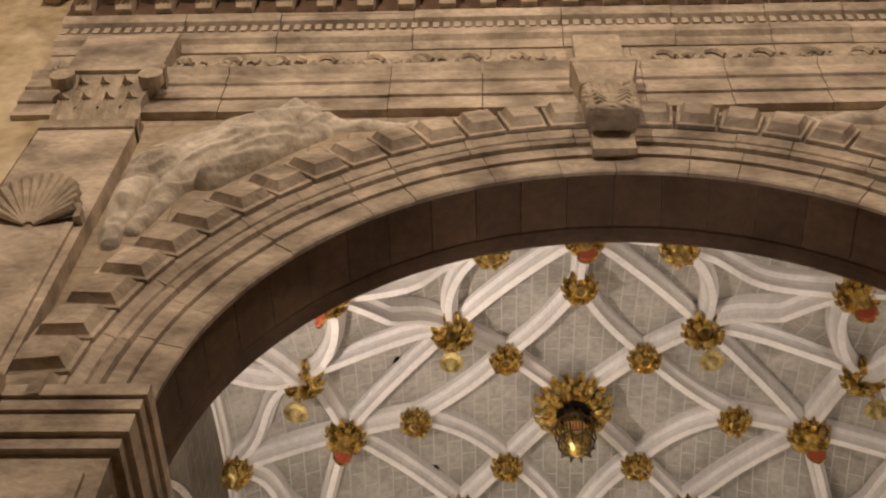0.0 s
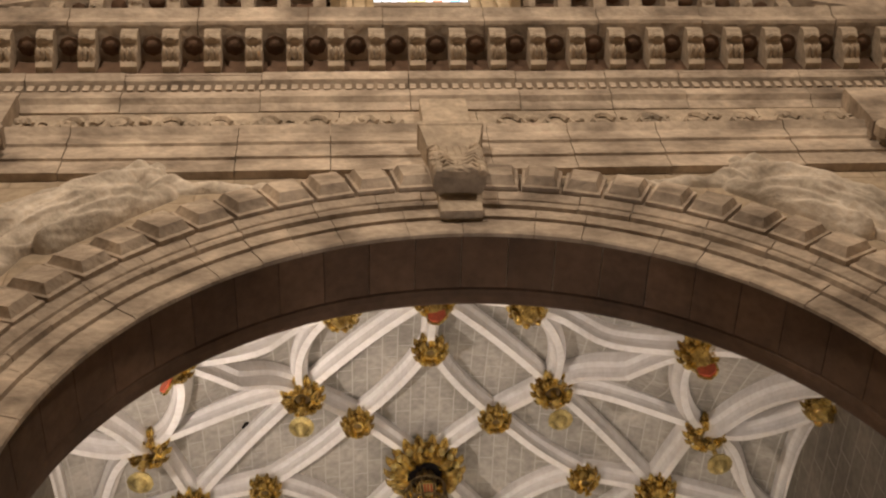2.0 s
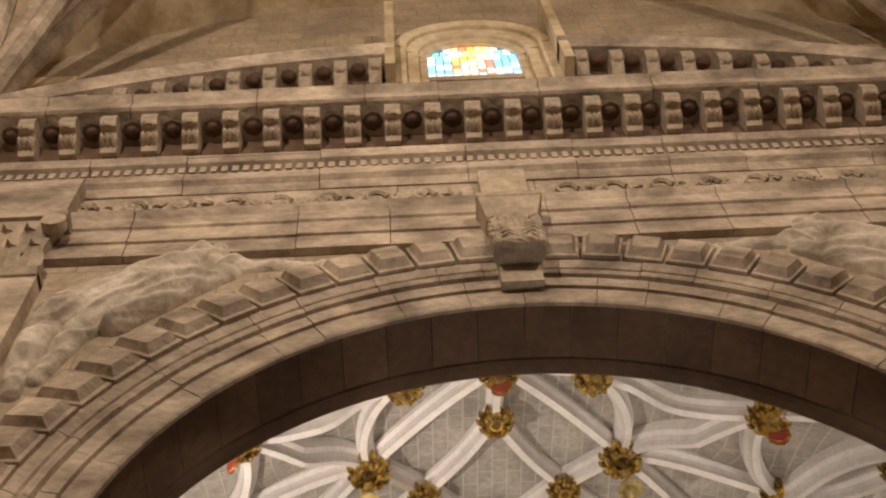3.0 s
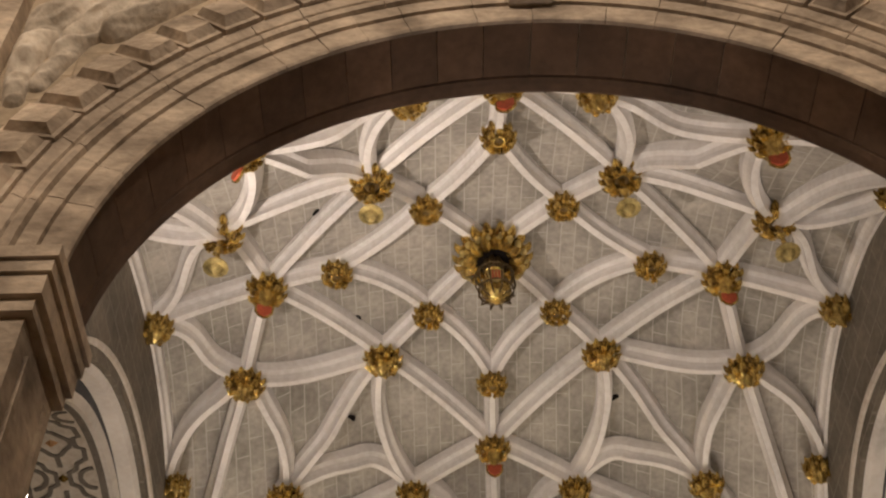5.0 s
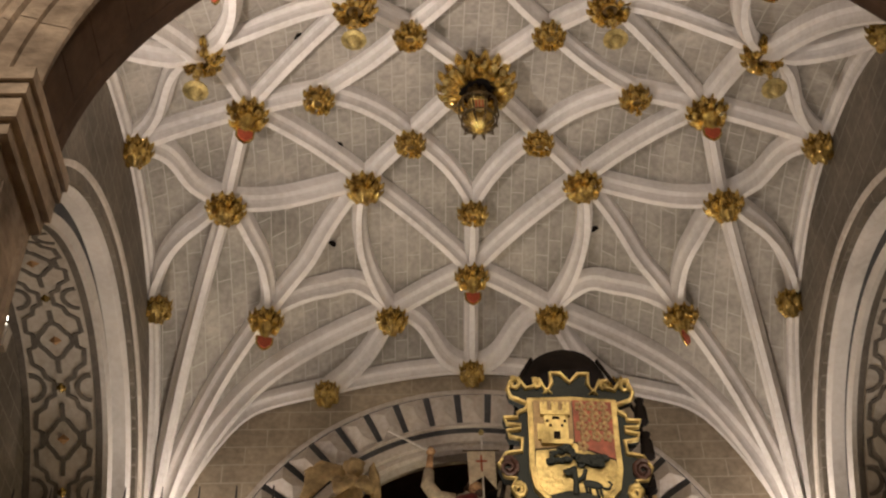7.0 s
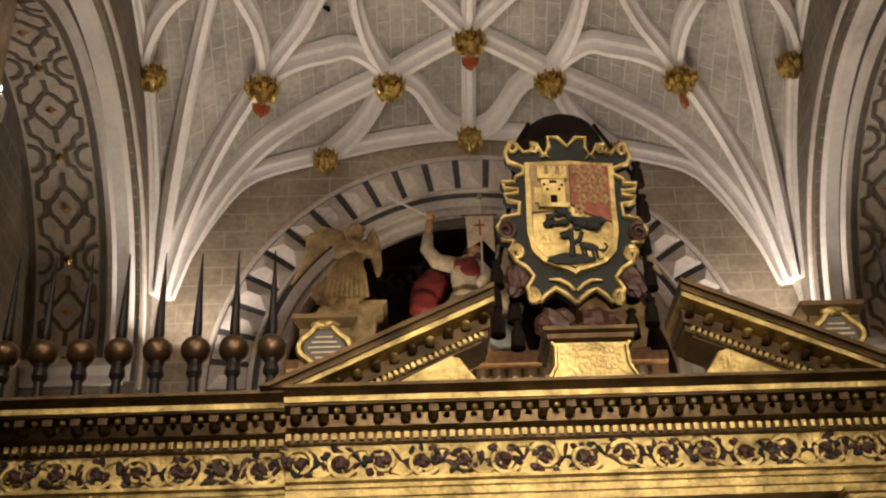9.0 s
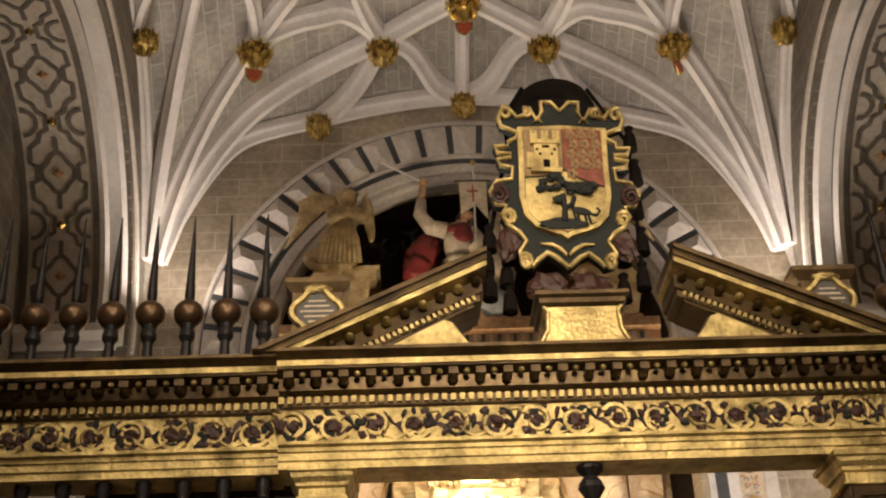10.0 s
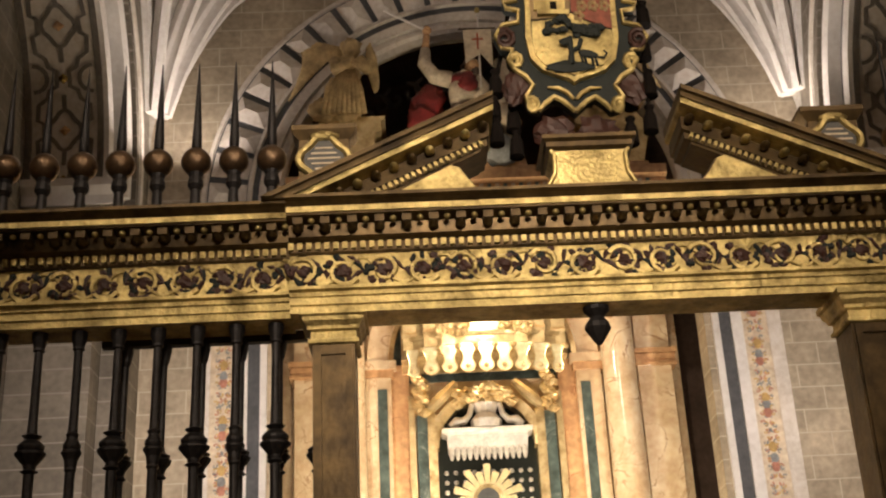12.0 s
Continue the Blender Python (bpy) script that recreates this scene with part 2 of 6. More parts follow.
def wall_with_arch(bm, x0, x1, z0, z1, r, cz, d0, d1, n=48, axis="y", c=0.0):
    """A wall between depths d0 and d1 with a round-headed opening of half width r down to z0."""
    inner = [(c + r, z0)] + [(c + r * math.cos(math.pi * i / n), cz + r * math.sin(math.pi * i / n)) for i in range(n + 1)] + [(c - r, z0)]
    outer = [(x1, z0)]
    for i in range(n + 1):
        a = math.pi * i / n
        dx, dz = math.cos(a), math.sin(a)
        k = min(((x1 - c) / dx) if dx > 1e-6 else 1e9, ((x0 - c) / dx) if dx < -1e-6 else 1e9, (z1 - cz) / dz if dz > 1e-6 else 1e9)
        outer.append((c + dx * k, cz + dz * k))
    outer.append((x0, z0))
    def at(p, d):
        return (p[0], d, p[1]) if axis == "y" else (d, p[0], p[1])
    rings = [[at(i, d0), at(o, d0), at(o, d1), at(i, d1)] for i, o in zip(inner, outer)]
    # corners of the head, which the fan cuts off
    quads(bm, rings, True, True)
    for xc in (x0, x1):
        side = [o for o in outer if abs(o[0] - xc) < 1e-6]
        top = [o for o in outer if abs(o[1] - z1) < 1e-6]
        hi = max(side, key=lambda p: p[1])
        near = min(top, key=lambda p: abs(p[0] - xc))
        tri = [hi, (xc, z1), near]
        quads(bm, [[at(p, d0) for p in tri], [at(p, d1) for p in tri]], True, True)
    return bm


# ---- the shell: floor, walls, ceilings ----
bm = bmesh.new()
box(bm, -10, 10, -14, 27, -0.3, 0)
tagged(part("floor", bm, M_FLOOR), "worn grey stone floor of the church", "floor", kind="structure")

YF, R_ARCH, Z_ARCH = 7.2, 4.8, 9.8
bm = bmesh.new()
wall_with_arch(bm, -10, 10, 0, 30, R_ARCH, Z_ARCH, YF, 8.25)
arch_wall = tagged(part("wall_north", bm, M_NAVE_WALL), "warm limestone wall pierced by a great round arch", "wall", kind="structure")
for name, x in (("wall_west", -10), ("wall_east", 9.7)):
    bm = bmesh.new()
    box(bm, x, x + 0.3, -14, 7.2, 0, 30)
    tagged(part(name, bm, M_PLASTER), "ochre plastered side wall of the crossing", "wall", kind="structure")
bm = bmesh.new()
box(bm, -10, 10, -14.3, -14, 0, 30)
tagged(part("wall_south", bm, M_NAVE_WALL), "plain limestone wall across the nave", "wall", kind="structure")
bm = bmesh.new()
box(bm, -10, 10, -14, 8.25, 30, 30.3)
tagged(part("ceiling", bm, M_PLASTER), "plain plastered closing ceiling above the crossing", "ceiling", kind="structure")

XS, YN, YB, YC = 6.4, 9.4, 21.3, 15.25
# side and recess walls carry their shade in the ashlar's colour
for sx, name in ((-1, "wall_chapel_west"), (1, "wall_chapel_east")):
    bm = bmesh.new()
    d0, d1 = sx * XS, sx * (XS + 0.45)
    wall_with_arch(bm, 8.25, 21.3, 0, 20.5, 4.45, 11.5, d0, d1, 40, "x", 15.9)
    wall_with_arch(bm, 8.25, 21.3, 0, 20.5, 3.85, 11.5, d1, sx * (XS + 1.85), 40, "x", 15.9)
    w = tagged(part(name, bm, M_GREY_SHADED), "grey ashlar side wall with an arched recess", "wall", kind="structure")
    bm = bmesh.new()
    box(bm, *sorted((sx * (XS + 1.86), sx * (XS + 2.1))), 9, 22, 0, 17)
    tagged(part(name.replace("wall_chapel", "wall_recess"), bm, M_GREY_SHADED), "grey ashlar back wall of the side recess", "wall", kind="structure")
bm = bmesh.new()
wall_with_arch(bm, -9, 9, 0, 20.5, 3.95, 11.5, YB, YB + 0.6)
far_wall = tagged(part("wall_apse", bm, M_GREY), "grey ashlar end wall with a round arch", "wall", kind="structure")
# apse walls and ceiling: shade of the interior held in their brown
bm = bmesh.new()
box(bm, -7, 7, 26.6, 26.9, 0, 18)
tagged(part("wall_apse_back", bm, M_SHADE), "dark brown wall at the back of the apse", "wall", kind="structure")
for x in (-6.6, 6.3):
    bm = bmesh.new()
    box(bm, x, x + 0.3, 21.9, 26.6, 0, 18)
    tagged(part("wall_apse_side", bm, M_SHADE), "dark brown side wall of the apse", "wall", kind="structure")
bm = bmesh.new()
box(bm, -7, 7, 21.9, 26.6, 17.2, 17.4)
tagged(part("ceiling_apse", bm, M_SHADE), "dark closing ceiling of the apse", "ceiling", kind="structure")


# ---- the star vault ----
def vault_z(x, d):
    """Height of the web at x across and d along from the middle."""
    fall = 0.0754 if d > 0 else 0.062
    x, d = abs(x), abs(d)
    crown = 20.12 - 0.0445 * x * x - fall * d * d
    rho = math.hypot(max(6.5 - x, 0), max(5.95 - d, 0))
    k = min(rho / 6.2, 1)
    fan = 11.7 + 7.0 * math.sqrt(max(1 - (1 - k) ** 2, 0)) + 0.8 * max(rho - 4, 0)
    h = 0.35
    t = max(h - abs(crown - fan), 0) / h
    return min(crown, fan) - t * t * h * 0.25


def on_vault(x, d, drop=0.0):
    return Vector((x, YC + d, vault_z(x, d) - drop))


bm = bmesh.new()
NX, NY = 72, 66
quads(bm, [[on_vault(-6.5 + 13 * i / NX, -5.95 + 11.9 * j / NY) for i in range(NX + 1)] for j in range(NY + 1)])
quads(bm, [[on_vault(-6.5 + 13 * i / NX, -5.95 + 11.9 * j / NY) + Vector((0, 0, 0.25)) for i in range(NX + 1)] for j in range(NY + 1)])
vault = tagged(part("ceiling_vault", bm, M_WEB, smooth=True), "grey ashlar webs of a star-ribbed vault", "vault", kind="structure")

NODES = {"C": (0, 0), "A": (1.27, 1.32), "R": (0, 2.88), "S": (0, 4.12), "B": (2.2, 2.17), "D": (3.0, 0), "E": (4.3, 0), "T": (4.85, 1.85),
         "W": (6.4, 0), "Q": (4.2, 4.05), "N": (1.68, 4.78), "F": (0, 5.85), "V": (6.38, 3.3), "G": (3.05, 5.92), "K": (6.35, 5.8)}
NEAR = {"R": (0, 3.22), "S": (0, 4.72), "B": (2.23, 2.2), "Q": (4.1, 4.35), "N": (1.53, 4.5)}


def node(name, sx, sd):
    """Where a crossing of ribs lies in one quarter; the quarters by the great arch differ a little."""
    x, d = NEAR.get(name, NODES[name]) if sd < 0 else NODES[name]
    return x * sx, d * sd



RIBS = [("C", "A", 0), ("A", "B", 0), ("B", "Q", 0), ("Q", "K", 0), ("A", "R", 0.06), ("A", "D", -0.06), ("R", "S", 0), ("D", "E", 0), ("E", "B", 0),
        ("B", "S", 0), ("E", "T", 0), ("T", "K", 0), ("E", "W", 0), ("T", "B", -0.06), ("T", "Q", 0.12), ("T", "V", -0.15), ("B", "N", -0.13),
        ("N", "S", 0), ("N", "Q", -0.15), ("S", "F", 0), ("N", "K", 0.0), ("N", "G", 0.1), ("W", "T", "ogee"), ("F", "N", "ogee"),
        ("W", "V", 0), ("V", "K", 0), ("F", "G", 0), ("G", "K", 0)]
RIB_SECTION = [(-0.15, 0.04), (-0.15, -0.10), (-0.145, -0.17), (-0.085, -0.24), (-0.065, -0.32), (-0.06, -0.42), (0.06, -0.42), (0.065, -0.32),
               (0.085, -0.24), (0.145, -0.17), (0.15, -0.10), (0.15, 0.04)]


def rib_mesh(a, b, bend, sx, sd):
    pa, pb = Vector(node(a, sx, sd)), Vector(node(b, sx, sd))
    n = 18
    side = Vector((-(pb - pa).y, (pb - pa).x)) * (sx * sd)
    pts = []
    for i in range(n + 1):
        t = i / n
        off = 0.06 * math.sin(2 * math.pi * t) if bend == "ogee" else 4 * bend * t * (1 - t)
        q = pa.lerp(pb, t) + side * off
        pts.append(on_vault(q.x, q.y))
    wall = a in "WVFGK" and b in "WVFGK"
    rings = []
    for i, p in enumerate(pts):
        t = (pts[min(i + 1, n)] - pts[max(i - 1, 0)]).normalized()
        s = Vector((t.y, -t.x, 0))
        s = s.normalized() if s.length > 1e-6 else Vector((1, 0, 0))
        u = s.cross(t)
        u = u if u.z > 0 else -u
        k = 0.8 if wall else 1.0
        rings.append([p + s * (w * k) + u * (h * k) for w, h in RIB_SECTION])
    return quads(bmesh.new(), rings, True, True)


for a, b, bend in RIBS:
    flips = {(sx * (1 if NODES[a][0] or NODES[b][0] else 0) or 1, sd * (1 if NODES[a][1] or NODES[b][1] else 0) or 1) for sx in (1, -1) for sd in (1, -1)}
    for sx, sd in sorted(flips):
        part("rib", rib_mesh(a, b, bend, sx, sd), M_RIB, vault)


# ---- bosses of the vault ----
def rosette(bm, r, z, thick=0.10, hollow=0.42):
    """A carved boss facing down: a dished disc with a cup in the middle."""
    rings = []
    for rr, dz in ((0.02, 0.3), (0.7, 0.25), (0.8, -0.2), (0.66, -0.7), (hollow + 0.1, -0.9), (hollow + 0.06, -2.0), (hollow - 0.06, -2.1), (hollow - 0.1, -0.6), (0.02, -0.5)):
        rings.append([(rr * r * math.cos(k * math.tau / 24), rr * r * math.sin(k * math.tau / 24), z + dz * thick) for k in range(24)])
    quads(bm, rings, True, True)
    return bm


def leaf_ring(bm, r, z, petals=12, thick=0.10):
    """Two rows of blunt curled leaves round a boss."""
    for row, (count, r0, r1, drop) in enumerate(((petals, 0.55, 0.98, 0.0), (petals - 3, 0.38, 0.8, -1.2))):
        for k in range(count):
            a = (k + 0.5 * row) * math.tau / count
            half = 0.85 * math.pi / count
            strip = []
            for t, w, dz in ((0, 0.6, -0.8), (0.35, 1.0, -1.5), (0.7, 1.0, -1.5), (0.9, 0.75, -1.0), (1, 0.4, -0.5)):
                q = (r0 + (r1 - r0) * t) * r
                h = z + (dz + drop) * thick * (1 + 0.2 * math.sin(5 * k + row))
                strip.append([(q * math.cos(a + s * w * half), q * math.sin(a + s * w * half), h + g * thick) for s, g in ((-1, 0.25), (-0.45, -0.25), (0, 0.2), (0.45, -0.25), (1, 0.25), (0, 0.9))])
            quads(bm, strip, True, True)
    return bm


def shield_plate(bm, w, h, y, z):
    out = [(-w, z + h), (w, z + h), (w * 0.95, z), (w * 0.55, z - h * 0.6), (0, z - h * 0.95), (-w * 0.55, z - h * 0.6), (-w * 0.95, z)]
    return slab(bm, out, y, y + 0.04)


def boss(kind, r):
    words = {"plain": "gilded carved rosette boss on the vault ribs", "drop": "gilded boss with a stem and small hanging bowl",
             "shield": "gilded boss with a small red hanging shield", "bulb": "gilded leafy boss with a swelling bud"}[kind]
    root = holder("vault_boss", words, "roof boss", group="gilded bosses of the vault")
    ro = part("rosette", rosette(bmesh.new(), r, 0, hollow=0.3 if kind == "plain" else 0.42), M_GOLD, root)
    tagged(part("leaf_ring", leaf_ring(bmesh.new(), r, 0, 11 if r < 0.35 else 13), M_GOLD, ro), kind="stuff")
    # a solid dark plug paints the shade inside the boss
    part("hollow", turned(bmesh.new(), [(0.28 * r, -0.07), (0.33 * r, -0.12), (0.3 * r, -0.15), (0.05 * r, -0.13)], n=14), M_GATE_DARK, ro, "dark plug for the hollow's shade")
    if kind == "drop":
        part("stem", turned(bmesh.new(), [(0.06, -0.15), (0.05, -0.4), (0.09, -0.48), (0.04, -0.56), (0.055, -0.9)]), M_GOLD, root)
        part("bowl", turned(bmesh.new(), [(0.05, -0.86), (0.2, -0.9), (0.22, -0.95), (0.13, -0.97), (0.08, -1.06), (0.03, -1.12)], n=12), M_GATE, root)
    elif kind == "shield":
        part("bud", turned(bmesh.new(), [(0.14, -0.12), (0.2, -0.22), (0.13, -0.34), (0.05, -0.56)], n=10), M_GOLD, root)
        part("shield_rim", shield_plate(bmesh.new(), 0.18, 0.17, -0.02, -0.66), M_GOLD, root)
        part("shield", shield_plate(bmesh.new(), 0.14, 0.13, -0.05, -0.66), M_RED, root, "red painted shield")
    elif kind == "bulb":
        part("bud", turned(bmesh.new(), [(0.12, -0.1), (0.2, -0.2), (0.17, -0.34), (0.08, -0.46), (0.02, -0.52)], n=10), M_GOLD, root)
        one = None
        for k in range(6):
            if one is None:
                bm = bmesh.new()
                lump(bm, (0.2, 0, -0.24), (0.07, 0.07, 0.14), 6, rough=0.4)
                one = part("leaf", bm, M_GOLD, root)
            else:
                share("leaf", one, root, pose(0, 0, 0, 0, 0, 60 * k))
    return root


BOSSES = [("A", "plain", 0.33), ("R", "plain", 0.34), ("D", "plain", 0.33), ("S", "shield", 0.38), ("B", "drop", 0.42), ("E", "shield", 0.42), ("T", "drop", 0.42),
          ("W", "bulb", 0.32), ("Q", "shield", 0.38), ("N", "bulb", 0.36), ("F", "bulb", 0.28), ("V", "bulb", 0.28), ("G", "bulb", 0.28)]
first = {}
for node_name, kind, r in BOSSES:
    x, d = NODES[node_name]
    for sx in ((1, -1) if x else (1,)):
        for sd in ((1, -1) if d else (1,)):
            k = "bulb" if node_name in "BT" and sd > 0 else kind
            p = on_vault(*node(node_name, sx, sd), 0.38)
            if node_name in "WV":
                p = Vector((sx * 6.2, p.y, p.z + 0.1))
            if node_name in "FG":
                p = Vector((p.x, YC + sd * 5.75, p.z + 0.1))
            if (k, r) in first:
                copy_thing(first[k, r], pose(*p, 0, 0, 17 * (sx + 2 * sd)))
            else:
                first[k, r] = boss(k, r)
                first[k, r].location = p

p = on_vault(0, 0, 0.36)
centre = holder("central_boss", "large gilded hanging boss with a crown and lantern", "roof boss", p)
part("rosette", rosette(bmesh.new(), 0.80, 0, 0.13, 0.5), M_GOLD, centre)
tagged(part("leaf_ring", leaf_ring(bmesh.new(), 0.80, 0, 18, 0.13), M_GOLD, centre), kind="stuff")
bm = bmesh.new()
for k in range(18):
    a = k * math.tau / 18
    lump(bm, (0.62 * math.cos(a), 0.62 * math.sin(a), -0.2), (0.07, 0.07, 0.1), 6, rough=0.5, seed=k)
tagged(part("bead_ring", bm, M_GATE, centre), kind="stuff")
# solid black body stands in for the shade within the cup
part("hollow", turned(bmesh.new(), [(0.37, -0.10), (0.37, -0.22), (0.30, -0.24), (0.05, -0.2)], n=20), M_BLACK, centre, "black plug for the cup's shade")
bm = bmesh.new()
for k in range(7):
    lump(bm, (0.14 * math.cos(k * math.tau / 7), 0.14 * math.sin(k * math.tau / 7), -0.36), (0.07, 0.07, 0.16), 7, rough=0.4, seed=k)
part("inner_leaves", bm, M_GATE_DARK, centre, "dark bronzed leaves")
for k in range(10):
    c, s = math.cos(k * math.tau / 10), math.sin(k * math.tau / 10)
    part("crown_bar", tube(bmesh.new(), [(0.27 * c, 0.27 * s, -0.62), (0.36 * c, 0.36 * s, -0.66), (0.37 * c, 0.37 * s, -0.95), (0.31 * c, 0.31 * s, -1.18), (0.34 * c, 0.34 * s, -1.24), (0.12 * c, 0.12 * s, -1.3)], 0.016), M_GATE_DARK, centre)
for rr, z in ((0.36, -0.66), (0.33, -1.1)):
    part("crown_ring", tube(bmesh.new(), [(rr * math.cos(k * math.tau / 24), rr * math.sin(k * math.tau / 24), z) for k in range(25)], 0.02), M_GATE_DARK, centre)
part("lantern_bud", turned(bmesh.new(), [(0.07, -0.3), (0.08, -0.5), (0.2, -0.6), (0.12, -0.68), (0.2, -0.78), (0.29, -0.95), (0.3, -1.1), (0.22, -1.25), (0.08, -1.36)], n=10), M_GOLD, centre)
part("shield", shield_plate(bmesh.new(), 0.15, 0.17, -0.33, -1.02), M_GATE, centre, "small gilded shield")
for x in (-0.06, 0, 0.06):
    bm = bmesh.new()
    box(bm, x - 0.014, x + 0.014, -0.34, -0.33, -1.1, -0.88)
    part("shield_stripe", bm, M_RED, centre, "thin red stripe")
for x, d in ((-2.7, 2.4 - 0.9), (2.55, 3.3), (-2.9, 3.4), (-3.3, -1.3)):
    p = on_vault(x, d, 0.005)
    bm = bmesh.new()
    turned(bm, [(0.09, 0.02), (0.09, -0.012), (0.07, -0.014)], n=12)
    ob = tagged(part("vent_hole", bm, M_BLACK), "small dark round hole in the vault web", "vent")
    ob.location = p


# ---- arched recesses of the chapel's side walls ----
def strap_lines(u0, u1):
    """Interlaced bands of the painted soffit, as lists of (along, across) points."""
    lines, unit = [], 1.9
    k, u = 0, u0
    while u < u1 - 0.01:
        c = u + unit / 2
        for s in (-1, 1):
            lines.append([(c + unit / 2 * a, s * w) for a, w in ((-1, 0.10), (-0.86, 0.10), (-0.78, 0.22), (-0.62, 0.26), (-0.5, 0.40), (-0.2, 0.42), (-0.14, 0.32), (0.14, 0.32), (0.2, 0.42), (0.5, 0.40), (0.62, 0.26), (0.78, 0.22), (0.86, 0.10), (1, 0.10))])
            lines.append([(u + 0.24 * math.cos(a), s * (0.47 - 0.22 * math.sin(a))) for a in [math.pi * j / 8 for j in range(9)]])
        lines.append([(c + 0.34 * math.cos(a) * (1 + 0.12 * math.cos(4 * a)), 0.24 * math.sin(a) * (1 + 0.12 * math.cos(4 * a))) for a in [math.tau * j / 20 for j in range(21)]])
        for s in (-1, 1):
            lines.append([(c + s * 0.36, 0), (c + s * 0.66, 0)])
        u += unit
    return lines


def ribbon(bm, pts, half, place):
    rings = []
    for i, (u, w) in enumerate(pts):
        a, b = pts[max(i - 1, 0)], pts[min(i + 1, len(pts) - 1)]
        t = Vector((b[0] - a[0], b[1] - a[1])).normalized() if (a != b) else Vector((1, 0))
        nx, ny = -t.y * half, t.x * half
        rings.append([place(u + nx, w + ny, 0.0), place(u + nx, w + ny, 0.02), place(u - nx, w - ny, 0.02), place(u - nx, w - ny, 0.0)])
    return quads(bm, rings, True, True)


CY, CZ, RS = 15.9, 11.5, 3.85
for sx, side in ((-1, "west"), (1, "east")):
    root = holder("side_arch", "pale moulded arch with strapwork painted on its soffit", "arch", (sx * XS, CY, 0), group="side arches of the chapel")
    off = Matrix.Translation((-sx * XS, -CY, 0))

    def put(name, bm, mat, label=""):
        bm.transform(off)
        return part(name, bm, mat, root, label)

    def sec(lst):
        return [(r, sx * d) for r, d in lst]

    put("outer_moulding", arc_ring(bmesh.new(), CY, CZ, sec([(4.44, 6.80), (4.44, 6.62), (4.49, 6.58), (4.50, 6.52), (4.57, 6.50), (4.58, 6.43), (4.66, 6.41), (4.67, 6.36), (4.76, 6.34), (4.78, 6.41)]), -2, 182, 56, "x"), M_MOULD)
    put("roll_moulding", arc_ring(bmesh.new(), CY, CZ, sec([(4.30, 6.55), (4.42, 6.48), (4.46, 6.6), (4.46, 6.86), (4.30, 6.86)]), -2, 182, 56, "x"), M_RIB)
    put("slate_band", arc_ring(bmesh.new(), CY, CZ, sec([(4.06, 6.83), (4.30, 6.80), (4.30, 6.87), (4.06, 6.87)]), -2, 182, 56, "x"), M_SLATE, "slate grey painted band")
    put("inner_moulding", arc_ring(bmesh.new(), CY, CZ, sec([(3.82, 6.76), (4.0, 6.72), (4.06, 6.8), (4.06, 6.88), (3.82, 6.88)]), -2, 182, 56, "x"), M_RIB)
    put("soffit", arc_ring(bmesh.new(), CY, CZ, sec([(3.82, 6.9), (3.86, 6.9), (3.86, 8.2), (3.82, 8.2)]), 0, 180, 56, "x"), M_MOULD)

    def place(u, w, h):
        a = u / RS
        r = 3.82 - h
        return (sx * (7.55 + w * 1.15), CY + r * math.cos(a), CZ + r * math.sin(a))

    bm = bmesh.new()
    for line in strap_lines(0.0, math.pi * RS):
        ribbon(bm, line, 0.036, place)
    for w in (-0.56, 0.56):
        ribbon(bm, [(math.pi * RS * i / 60, w) for i in range(61)], 0.05, place)
    ob = put("strapwork", bm, M_STRAP, "dark interlaced painted strapwork")
    tagged(ob, kind="stuff")
    for i in range(16):
        u = 1.9 * i / 2
        if u > math.pi * RS:
            break
        e = 0.10
        bm = bmesh.new()
        ring = [place(u - e, 0, 0), place(u, -e, 0), place(u + e, 0, 0), place(u, e, 0)]
        tip = place(u, 0, 0.09)
        quads(bm, [ring, [tuple(0.85 * t + 0.15 * q for t, q in zip(tip, v)) for v in ring]], True, True)
        put("stud", bm, M_GOLD if i % 2 == 0 else M_MARBLE_RED, "small gilded diamond stud" if i % 2 == 0 else "small brown diamond stud")
    for yy in (CY + RS, CY - RS):
        bm = bmesh.new()
        s2 = 1 if yy > CY else -1
        sec2 = [(0, 11.0), (0.06, 11.0), (0.08, 11.15), (0.2, 11.3), (0.2, 11.45), (0, 11.45)]
        quads(bm, [[(sx * x, yy - s2 * d, z) for d, z in sec2] for x in (6.45, 8.25)], True, True)
        put("impost", bm, M_RIB)

M_ROSE = material("faded_rose_paint", (0.44, 0.19, 0.13), 0.7, 0, 0.25, 6, 20, 0.1)
M_FADED = material("faded_grey_paint", (0.24, 0.25, 0.25), 0.7, 0, 0.25, 6, 20, 0.1)
M_OCHRE = material("faded_ochre_paint", (0.50, 0.33, 0.12), 0.7, 0, 0.25, 6, 20, 0.1)
# ---- the arch and painted jambs of the end wall ----
end_arch = holder("end_arch", "pale arch of faceted voussoirs with dark joints", "arch", (0, YB, 0))
ZE = 11.5


def at_end(name, bm, mat, label=""):
    bm.transform(Matrix.Translation((0, -YB, 0)))
    return part(name, bm, mat, end_arch, label)


at_end("backing", arc_ring(bmesh.new(), 0, ZE, [(4.5, YB - 0.03), (5.28, YB - 0.03), (5.28, YB + 0.01), (4.5, YB + 0.01)], 0, 180, 60), M_SLATE, "slate grey painted band")
at_end("roll_moulding", arc_ring(bmesh.new(), 0, ZE, [(4.40, YB - 0.08), (4.42, YB - 0.14), (4.49, YB - 0.12), (4.5, YB + 0.01), (4.40, YB + 0.01)], 0, 180, 60), M_MOULD)
